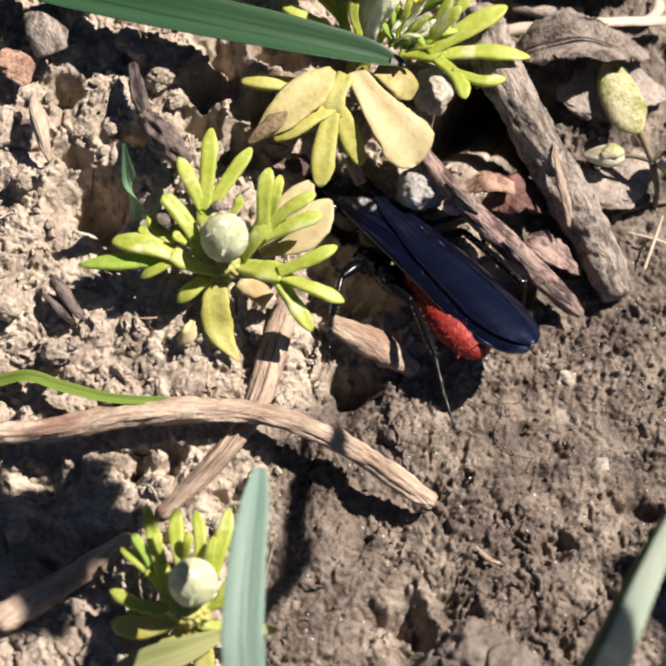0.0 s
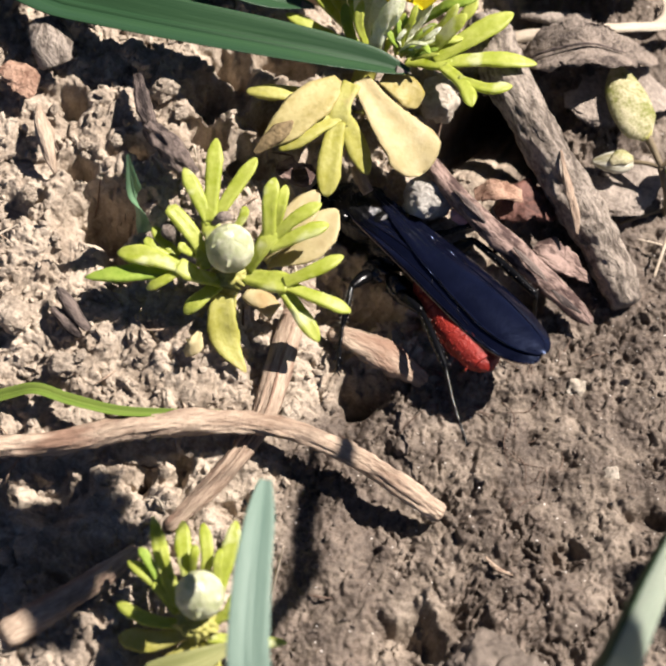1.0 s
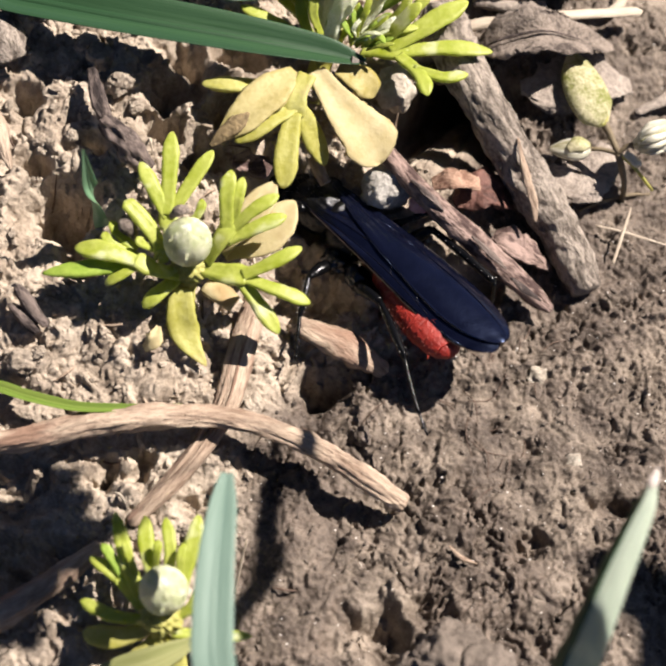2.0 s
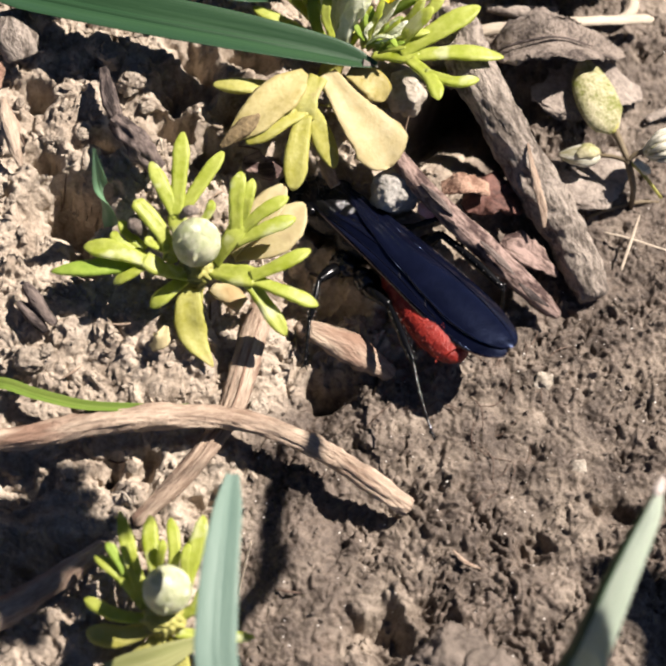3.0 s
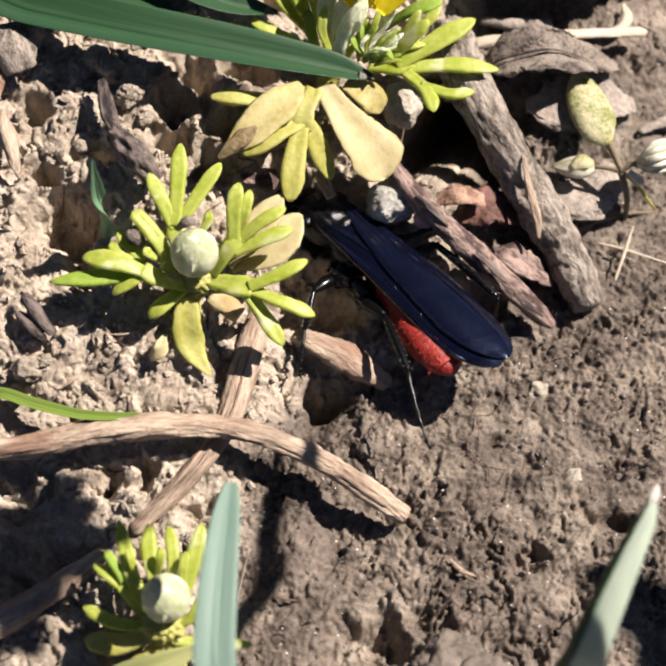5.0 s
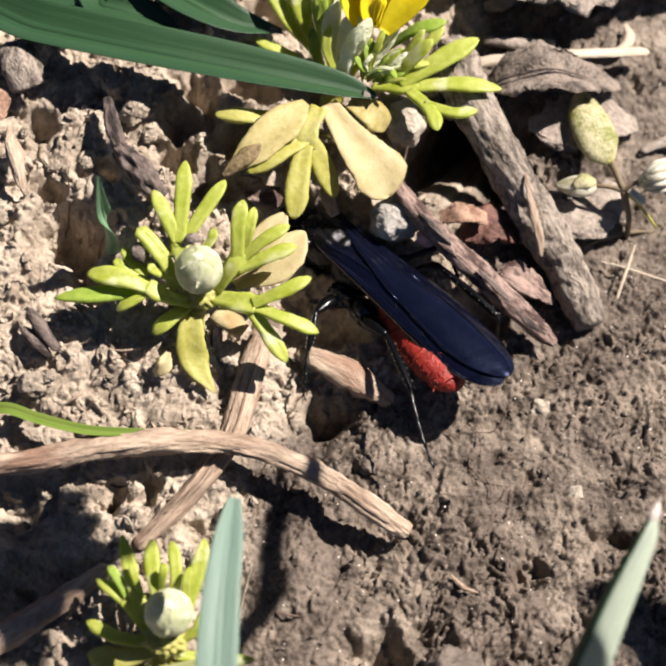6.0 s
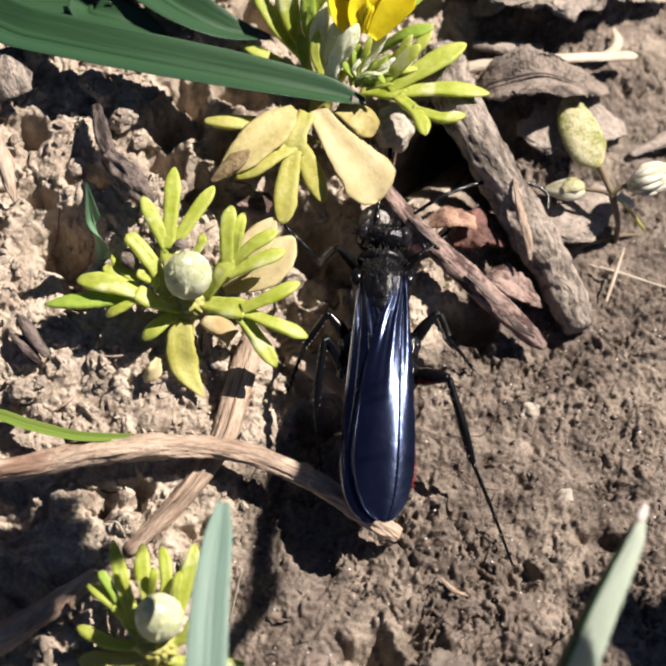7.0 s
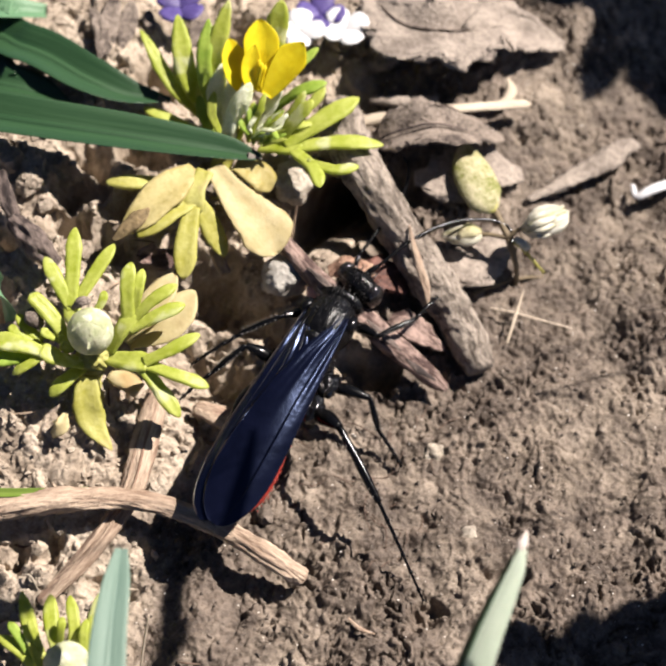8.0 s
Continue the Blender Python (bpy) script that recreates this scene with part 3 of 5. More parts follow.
bm = swept([(-11.14, 9.39, 6.37), (-10.09, 8.33, 6.42), (-9.25, 7.51, 6.12), (-8.56, 6.98, 5.59)], [0.4, 0.62, 0.6, 0.45], 0.8, 46, 24, rough=0.3, ridges=0.35, seed=3, blunt=1.5)
solo("twig", bm, "bark_dark", (-10.27, 9.18, 5.12), "dark furrowed bit of twig", "twig")
bm = swept([(-16.88, 9.91, 6.49), (-16.21, 8.10, 6.26), (-15.57, 6.56, 5.39)], [0.12, 0.4, 0.34, 0.1], 0.3, 40, 20, rough=0.2, ridges=0.5, seed=7, blunt=1.5)
solo("wood_chip", bm, "straw", (-16.47, 8.89, 5.05), "brown splinter of wood on dry soil", "wood chip")
bm = swept([(-18.97, 11.70, 7.07), (-17.89, 11.04, 7.04), (-17.25, 10.32, 6.48)], [0.5, 0.8, 0.25], 0.16, 36, 22, rough=0.6, seed=8, blunt=1.5)
solo("bark_chip", bm, "orange", (-17.77, 11.29, 5.59), "rusty orange flake of bark", "bark chip")
bm = swept([(-17.87, -7.05, 1.06), (-14.10, -6.63, 1.59), (-10.20, -5.72, 2.28), (-6.08, -5.10, 2.54), (-2.96, -5.01, 2.27), (0.48, -5.94, 2.01), (3.31, -7.40, 1.80), (5.41, -8.33, 0.90)], [0.5, 0.55, 0.66, 0.62, 0.52, 0.5, 0.52, 0.56, 0.48], 0.7, 130, 40, rough=0.2, ridges=0.26, seed=5, blunt=1.5)
stalk = thing("dry_stalk", (-6.20, -4.46, 1.16), "long bent straw-brown dry stalk lying on soil", "dry stalk")
part("stem", bm, "straw", stalk)
part("node_band", swept([(-0.17, -5.64, 2.01), (0.37, -5.88, 2.01), (0.81, -6.10, 1.99)], [0.5, 0.575, 0.5], 0.64, 10, 36, rough=0.2, ridges=0.2, seed=5), "straw", stalk, "slightly raised joint of the stalk")
bm = swept([(-2.74, 1.58, 2.70), (-3.32, -1.37, 2.21), (-3.89, -4.17, 1.52), (-5.29, -6.88, 1.08), (-6.77, -8.68, 0.70), (-8.08, -10.10, 0.30)], [0.62, 0.7, 0.62, 0.55, 0.5, 0.35], 0.4, 50, 14, rough=0.08, ridges=0.22, seed=6, blunt=1.5)
split_stalk = thing("dry_stalk", (-3.93, -3.83, 0.81), "flat split dry stalk under the bent one", "dry stalk")
part("stem", bm, "straw", split_stalk)
for dx, dz, r in ((-0.34, 0.2, 0.09), (0.08, 0.27, 0.08), (0.36, 0.16, 0.07)):
    part("fibre", swept([(-2.9 + dx, 0.6, 2.55 + dz), (-3.32 + dx, -1.37, 2.21 + dz), (-3.89 + dx, -4.17, 1.52 + dz), (-5.2 + dx, -6.7, 1.1 + dz), (-6.5 + 0.8 * dx, -8.4, 0.76 + 0.8 * dz)], [0.03, r, r, r, 0.02], 0.7, 44, 8, rough=0.3), "straw", split_stalk, "lengthwise ridge of the split stalk")
bm = swept([(-15.07, -16.45, 0.80), (-12.52, -14.59, 1.00), (-10.72, -13.03, 1.00), (-9.13, -11.35, 0.70)], [0.75, 0.7, 0.6, 0.4], 0.6, 40, 14, rough=0.12, ridges=0.2, seed=9, blunt=1.5)
solo("dry_stalk", bm, "straw", (-12.68, -14.25, 0.00), "rusty brown dry stalk in shade", "dry stalk")
bm = swept([(-17.19, 14.54, 7.49), (-16.46, 12.70, 7.53), (-16.09, 12.04, 7.03)], [0.9, 1.0, 0.8], 0.5, 30, 12, rough=0.2, ridges=0.3, seed=3, blunt=1.5)
solo("wood_chip", bm, "bark", (-16.84, 14.09, 5.97), "weathered wood chip half buried in soil", "wood chip")
for a, b, c in (((-14.65, 0.71, 4.10), (-13.87, -0.28, 4.06), (-12.85, -1.14, 3.40)), ((-14.88, -0.17, 3.69), (-14.02, -0.92, 3.67), (-13.27, -1.39, 3.12))):
    solo("wood_chip", swept([a, b, c], [0.2, 0.38, 0.2], 0.5, 20, 10, rough=0.2, ridges=0.3, blunt=1.5), "bark_dark", b, "dark splinter of wood on dry soil", "wood chip")
bm = swept([(-1.05, 0.96, 1.66), (0.85, 0.28, 1.67), (2.65, -0.44, 1.31), (4.14, -1.08, 0.70)], [0.4, 0.75, 0.8, 0.45], 0.55, 30, 14, rough=0.3, ridges=0.2, seed=12, blunt=1.5)
solo("dry_stalk", bm, "straw", (0.85, 0.70, 0.87), "short grey-brown bit of dry stalk", "dry stalk")
bm = swept([(-0.4, 9.0, 4.7), (-0.1, 8.4, 4.55), (0.35, 7.75, 4.3)], [0.3, 0.36, 0.3], 0.8, 20, 10, rough=0.1, ridges=0.1)
solo("dry_stalk", bm, "straw", (0.52, 8.25, 2.70), "pale buff stem below yellowed leaves", "dry stalk")
bm = swept([(5.99, 17.09, 5.04), (7.95, 17.49, 5.64), (10.62, 17.98, 5.81), (13.88, 19.00, 5.23), (16.86, 20.38, 3.99)], [0.3, 0.36, 0.36, 0.32, 0.3], 0.5, 40, 12, rough=0.1, ridges=0.2, blunt=1.5)
solo("dry_grass_stem", bm, "straw_pale", (10.86, 19.50, 3.84), "bleached dry grass stem lying on soil", "dry grass")
bm = swept([(7.86, 16.33, 4.83), (9.09, 16.42, 5.83), (11.25, 16.66, 6.38), (13.50, 17.48, 4.84), (15.37, 18.26, 3.28)], [0.3, 1.3, 1.5, 1.0, 0.2], 0.12, 60, 30, keel=0.55, rough=0.35, seed=3)
curl = thing("dry_leaf", (11.38, 17.94, 3.71), "curled brown withered leaf on soil", "dry leaf")
part("blade", bm, "dead_leaf", curl)
part("vein", swept([(8.03, 16.17, 5.33), (9.16, 16.28, 6.18), (11.22, 16.64, 6.58), (13.34, 17.31, 5.16)], [0.05, 0.08, 0.07, 0.03], 0.8, 40, 8, rough=0.2), "bark_dark", curl)
bm = swept([(10.29, 14.76, 3.90), (11.90, 14.91, 3.74), (14.01, 16.30, 3.26), (16.54, 16.77, 1.97)], [0.5, 1.5, 1.6, 0.4], 0.1, 40, 24, rough=0.5, seed=13)
solo("dry_leaf", bm, "dead_pale", (13.41, 15.93, 2.71), "flat grey withered leaf beneath a seed pod", "dry leaf")
bm = swept([(11.53, 10.98, 2.25), (13.20, 10.41, 1.74), (14.58, 11.76, 1.53), (15.26, 13.23, 1.47)], [0.5, 1.4, 1.3, 0.4], 0.1, 40, 24, rough=0.5, seed=14)
solo("dry_leaf", bm, "dead_pale", (13.72, 11.33, 1.22), "pale flat flake of withered leaf", "dry leaf")
for pts, w, mat, lab in (
    (((5.84, 8.15, 4.14), (6.88, 8.34, 4.62), (8.26, 8.52, 3.95)), [0.3, 0.6, 0.3], "orange", "curled brown seed husk beside a twig"),
    (((7.07, 7.82, 3.01), (8.56, 8.58, 3.29), (10.12, 8.66, 2.35)), [0.3, 1.0, 0.4], "rust", "rust-red withered leaf between twigs"),
    (((9.20, 6.55, 2.26), (10.09, 6.10, 2.31), (12.28, 5.53, 1.02)), [0.3, 0.9, 0.2], "bark_red", "brown withered leaf scrap between twigs"),
    (((-4.48, 8.23, 4.99), (-3.39, 8.24, 4.75), (-2.57, 8.94, 4.20)), [0.3, 0.7, 0.3], "bark_red", "reddish bit of bark under a leaf"),
    (((-8.01, -1.88, 3.23), (-7.60, -1.62, 3.72), (-7.38, -0.85, 3.66)), [0.2, 0.42, 0.15], "leaf_pale", "small tan dead leaf on soil"),
):
    solo("dry_leaf", swept(pts, w, 0.3, 40, 22, keel=0.3, rough=0.6), mat, on(pts[1]), lab, "dry leaf")
bm = swept([(14.74, 8.51, 0.78), (16.12, 8.33, 0.65), (17.72, 7.92, 0.60), (19.34, 7.62, 0.40)], [0.04, 0.065, 0.065, 0.03], 0.6, 20, 8)
solo("straw", bm, "straw_pale", (16.23, 8.69, 0.07), "thin pale straw on moist soil", "straw")
bm = swept([(16.68, 9.81, 0.70), (16.22, 8.16, 0.73), (15.74, 6.48, 0.30)], [0.04, 0.08, 0.08], 0.6, 20, 8)
solo("straw", bm, "straw_pale", (16.35, 8.58, 0.05), "short pale straw crossing another", "straw")
bm = swept([(7.64, -9.98, 0.20), (8.18, -10.57, 0.30), (9.03, -10.82, 0.20)], [0.06, 0.13, 0.04], 0.5, 16, 8, rough=0.3)
solo("straw", bm, "straw", (8.21, -10.45, 0.00), "short bit of straw on moist soil", "straw")
bm = swept([(-2.14, -11.49, 3.00), (-2.39, -12.37, 1.60), (-2.60, -13.17, 0.20)], [0.05, 0.07, 0.06], 1, 14, 6)
solo("straw", bm, "straw_pale", (-2.61, -13.10, 0.00), "thin upright pale bristle", "straw")

# ---- things seen behind the flower ----
bm = swept([(7.37, 27.24, 4.78), (9.62, 23.68, 6.44), (12.51, 23.35, 6.64), (15.04, 24.87, 5.39), (18.94, 25.06, 3.50)], [0.8, 2.3, 2.5, 2.0, 0.3], 0.09, 70, 32, keel=0.25, rough=0.55, seed=21)
curl = thing("dry_leaf", (12.68, 25.73, 3.84), "large pale grey-brown withered leaf on soil", "dry leaf")
part("blade", bm, "dead_pale", curl)
part("vein", swept([(7.88, 26.20, 5.44), (9.61, 23.60, 6.54), (12.50, 23.23, 6.79), (15.02, 24.65, 5.57)], [0.06, 0.1, 0.08, 0.03], 0.8, 40, 8, rough=0.2), "dead_leaf", curl)
bm = swept([(13.22, 24.16, 6.84), (14.29, 23.41, 5.57), (14.79, 23.19, 3.96)], [0.9, 0.6, 0.15], 0.2, 20, 12, rough=0.2)
solo("dry_leaf", bm, "dead_pale", (14.81, 23.42, 3.69), "torn curled tip of a withered leaf", "dry leaf")
bm = swept([(16.79, 15.34, 1.60), (19.02, 16.78, 1.40), (21.30, 18.58, 1.16), (23.41, 20.44, 0.67)], [0.18, 0.34, 0.5, 0.66, 0.72, 0.4], 0.45, 60, 20, rough=0.4, ridges=0.3, seed=22, blunt=1.5)
solo("dry_stalk", bm, "dead_pale", (19.11, 17.31, 0.67), "flat pale brown dry stalk on soil", "dry stalk")
bm = swept([(25.80, 17.93, 0.50), (24.23, 17.03, 0.80), (23.27, 16.61, 0.60), (23.09, 17.56, 0.40)], [0.3, 0.3, 0.22, 0.1], 0.6, 20, 10)
solo("dry_grass_stem", bm, "white", (24.38, 17.61, 0.00), "bleached white curl of dry grass", "dry grass")
bm = swept([(7.54, 22.11, 4.44), (8.50, 22.54, 4.74), (9.46, 23.78, 4.44)], [0.3, 0.7, 0.2], 0.4, 16, 10, rough=0.2)
solo("dry_leaf", bm, "dead_pale", (8.51, 23.28, 3.84), "small buff withered leaf on soil", "dry leaf")
bm = swept([(15.54, 22.24, 3.82), (15.77, 21.30, 3.85), (15.16, 20.34, 3.86), (13.20, 19.51, 4.12)], [0.12, 0.3, 0.28, 0.1], 0.5, 20, 10, rough=0.1)
solo("dry_grass_stem", bm, "straw_pale", (15.84, 21.87, 3.15), "torn pale bit of dry grass", "dry grass")
bm = swept([(7.62, 19.80, 4.44), (9.55, 19.59, 4.64), (11.49, 20.08, 4.34)], [0.25, 0.4, 0.25], 0.6, 16, 10, rough=0.2)
solo("dry_stalk", bm, "dead_pale", (9.57, 20.22, 3.84), "short buff bit of dry stalk", "dry stalk")


for pts, w in (
    ([(-7.28, 24.90, 6.57), (-7.26, 22.49, 6.79), (-7.21, 20.27, 6.88)], 0.5),
    ([(-6.20, 24.63, 6.39), (-6.28, 22.72, 6.58), (-6.38, 20.92, 6.69)], 0.45),
    ([(-5.25, 24.25, 6.15), (-5.13, 23.45, 6.17), (-4.83, 22.83, 6.10)], 0.3),
    ([(-8.43, 23.73, 6.74), (-7.63, 21.94, 6.87), (-7.50, 19.92, 6.92)], 0.4),
    ([(-2.25, 25.82, 5.08), (-2.36, 24.15, 5.15), (-2.70, 22.43, 5.30)], 0.45),
):
    solo("dry_leaf", swept(pts, [0.4 * w, w, w, 0.3 * w], 0.25, 30, 14, keel=0.4, rough=0.5, seed=w), "dead_leaf", on(pts[1]), "narrow brown strip of withered leaf on soil", "dry leaf")


# ---- small rosettes ----
def lobe(bm, pts, w, flat=0.55, keel=0.3, stalk=False):
    """A fleshy narrow leaf lobe with a rounded tip."""
    k = len(w) if isinstance(w, (list, tuple)) else 0
    widths = [1.05 * v for v in w] if k else [w * 0.8, w * 0.8, w * 0.86, w * 0.93, w * 0.95, w * 0.84]
    if stalk and not k:
        widths = [w * 0.9, w * 0.9, w * 1.0, w * 1.15, w * 1.0]
    return sweep(bm, pts, widths, min(flat, 0.24 / max(widths)), 26, 16, keel=keel, tip=0.06 if stalk else 0.3, rough=0.16, seed=pts[0][0])


def leaf(plant, mat, lobes, label=""):
    """One leaf: a stalk and its lobes, each (points, half-width)."""
    bm = bmesh.new()
    for i, (pts, w) in enumerate(lobes):
        lobe(bm, pts, w, stalk=len(lobes) > 1 and i == 0 and mat != "leaf_pale")
    return part("leaf", bm, mat, plant, label)


def bud_with_sepals(plant, c, r, tall, tilt=0.0):
    """A round closed bud, its sepals lapping over one another."""
    c = Vector(c)
    turn = Matrix.Rotation(tilt, 4, "X")
    bud = part("bud", ball(bmesh.new(), c, (r * 0.97, r * 0.97, tall * 0.97), 4, 0.08, 2.0, 1.0, turn), "bud", plant)
    for k in range(5):
        a = 2 * math.pi * k / 5 + 0.4
        bm = bmesh.new()
        rows = []
        for i in range(11):
            v = -1.25 + 2.75 * i / 10
            half = 0.74 * math.sqrt(max(0.05, 1 - (min(v, 0.4) / 1.32) ** 2))
            row = []
            for j in range(9):
                b = a + half * (j / 4 - 1)
                q = 0.985 + 0.012 * (1 - abs(j / 4 - 1)) + 0.0015 * k + 0.025 * noise.noise(Vector((b * 2, v * 2, k)))
                row.append(bm.verts.new(c + turn @ Vector((r * q * math.cos(v) * math.cos(b), r * q * math.cos(v) * math.sin(b), tall * q * math.sin(v)))))
            rows.append(row)
        for p, q in zip(rows, rows[1:]):
            for j in range(8):
                bm.faces.new((p[j], p[j + 1], q[j + 1], q[j]))
        bmesh.ops.solidify(bm, geom=bm.faces[:], thickness=0.014)
        part("sepal", bm, "bud", bud)
    return bud


one = thing("rosette_plant", on((-6.00, 0.20, 4.63)), "small yellow-green rosette with forked leaves and a round bud", "rosette plant", "rosettes of small spring plants")
part("stem", swept([on((-6.00, 0.20, 4.63), -0.6), (-6.19, 1.66, 3.27), (-6.21, 1.77, 4.80)], [0.5, 0.5, 0.7], 1, 14, 12, rough=0.1), "leaf_yellow", one)
leaf(one, "leaf", [(((-6.58, 2.11, 5.00), (-7.00, 2.95, 6.20), (-7.36, 3.90, 6.80)), 0.42), (((-7.25, 3.60, 6.70), (-8.00, 4.69, 7.40), (-8.80, 6.04, 7.80)), 0.4), (((-7.29, 3.66, 6.80), (-7.33, 5.62, 7.60), (-7.38, 7.68, 8.20)), 0.44), (((-7.17, 3.67, 6.80), (-6.19, 5.37, 7.40), (-5.31, 7.00, 7.80)), 0.4), (((-6.27, 3.03, 6.60), (-5.67, 3.83, 7.20), (-5.60, 4.40, 7.40)), 0.24)])
leaf(one, "leaf", [(((-5.25, 2.13, 5.20), (-4.57, 2.83, 6.20), (-4.02, 3.62, 6.60)), 0.42), (((-4.30, 3.23, 6.40), (-4.41, 4.44, 7.60), (-4.27, 5.68, 8.20)), 0.42), (((-4.02, 3.62, 6.60), (-3.82, 4.57, 7.50), (-3.71, 5.57, 7.80)), 0.3), (((-4.19, 3.24, 6.40), (-3.02, 4.10, 7.20), (-1.88, 4.89, 7.50)), 0.4), (((-4.26, 2.86, 6.20), (-2.74, 3.39, 6.80), (-1.42, 4.02, 7.00)), 0.42)])
leaf(one, "leaf_pale", [(((-4.59, 2.91, 4.80), (-3.26, 4.55, 5.60), (-2.16, 6.42, 6.20)), [0.3, 0.5, 0.75, 0.7, 0.5]), (((-4.37, 2.81, 4.60), (-2.53, 3.63, 5.20), (-1.13, 5.64, 5.80)), [0.3, 0.5, 0.9, 1.0, 0.6])], "pale yellowing leaf of the rosette")
leaf(one, "leaf", [(((-5.32, 1.75, 5.00), (-4.10, 1.29, 5.60), (-3.03, 1.04, 5.90)), [0.4, 0.5, 0.56, 0.5]), (((-3.35, 1.08, 5.90), (-1.95, 1.65, 6.40), (-0.57, 2.52, 6.60)), 0.4), (((-3.24, 1.02, 5.80), (-1.63, 0.47, 5.80), (0.04, 0.10, 5.40)), 0.4), (((-3.44, 0.94, 5.70), (-2.39, -0.12, 5.00), (-1.41, -1.17, 4.39)), 0.46)])
leaf(one, "leaf_yellow", [(((-6.31, 1.08, 4.28), (-6.37, -0.08, 3.75), (-6.00, -1.09, 3.00), (-4.91, -2.37, 2.70)), [0.45, 0.65, 0.72, 0.7, 0.45, 0.25])], "drooping yellowish leaf")
leaf(one, "leaf", [(((-6.65, 1.36, 4.60), (-7.39, 0.45, 4.80), (-8.17, -0.32, 4.49)), 0.44)])
leaf(one, "leaf", [(((-6.65, 1.37, 5.00), (-7.75, 1.17, 5.80), (-8.70, 1.45, 6.20)), 0.42), (((-8.38, 1.30, 6.10), (-9.87, 1.63, 6.30), (-11.69, 1.98, 6.00)), [0.3, 0.4, 0.52, 0.46]), (((-8.48, 1.22, 6.00), (-9.35, 0.65, 5.80), (-10.07, 0.37, 5.40)), 0.3)])
leaf(one, "leaf_green", [(((-9.03, 1.32, 5.60), (-11.09, 1.02, 5.60), (-13.23, 0.84, 5.20)), [0.3, 0.42, 0.42, 0.25])], "greener narrow leaf")
leaf(one, "leaf", [(((-7.31, 1.80, 5.40), (-7.91, 2.74, 6.60), (-9.38, 4.01, 7.40)), [0.26, 0.34, 0.42, 0.35]), (((-7.75, 2.14, 6.00), (-8.36, 2.15, 6.50), (-8.64, 2.35, 6.80)), 0.26), (((-7.74, 1.89, 5.60), (-7.61, 1.92, 6.40), (-7.70, 1.97, 6.80)), 0.22), (((-8.71, 2.16, 5.80), (-9.49, 2.70, 6.20), (-10.08, 3.31, 6.50)), 0.32), (((-8.66, 1.80, 5.80), (-9.96, 2.28, 6.20), (-10.35, 2.85, 6.20)), 0.28)])
part("dead_leaf", swept([(-8.78, 2.89, 6.20), (-9.08, 2.99, 6.80), (-9.34, 3.45, 6.80)], [0.3, 0.55, 0.3], 0.5, 12, 10, rough=0.3), "dead_leaf", one, "withered grey scrap of leaf")
part("dead_leaf", swept([(-5.33, 1.66, 3.64), (-4.42, 1.14, 3.64), (-3.74, 0.79, 3.43)], [0.4, 0.6, 0.5], 0.35, 14, 10, rough=0.2), "leaf_pale", one, "brownish dying leaf base")
part("collar", ball(bmesh.new(), (-6.1, 1.9, 5.0), (0.95, 0.75, 0.34), 4, 0.5, 4.0, 4.0), "leaf_yellow", one, "scaly pale collar under the bud")
bud_with_sepals(one, (-6.13, 2.25, 6.85), 1.2, 1.42, 0.2)
part("dead_leaf", swept([(-7.05, 3.15, 7.6), (-6.6, 3.3, 8.0), (-6.1, 3.2, 8.15)], [0.15, 0.32, 0.12], 0.5, 14, 10, rough=0.3), "dead_leaf", one, "withered grey scrap on the bud")

two = thing("rosette_plant", on((-5.91, -15.92, 0.50)), "small yellow-green rosette partly behind a grass blade", "rosette plant", "rosettes of small spring plants")
part("stem", swept([on((-5.91, -15.92, 0.50), -0.6), (-5.87, -15.94, 1.50), (-5.87, -15.31, 2.40)], [0.5, 0.5, 0.6], 1, 12, 12, rough=0.1), "leaf_yellow", two)
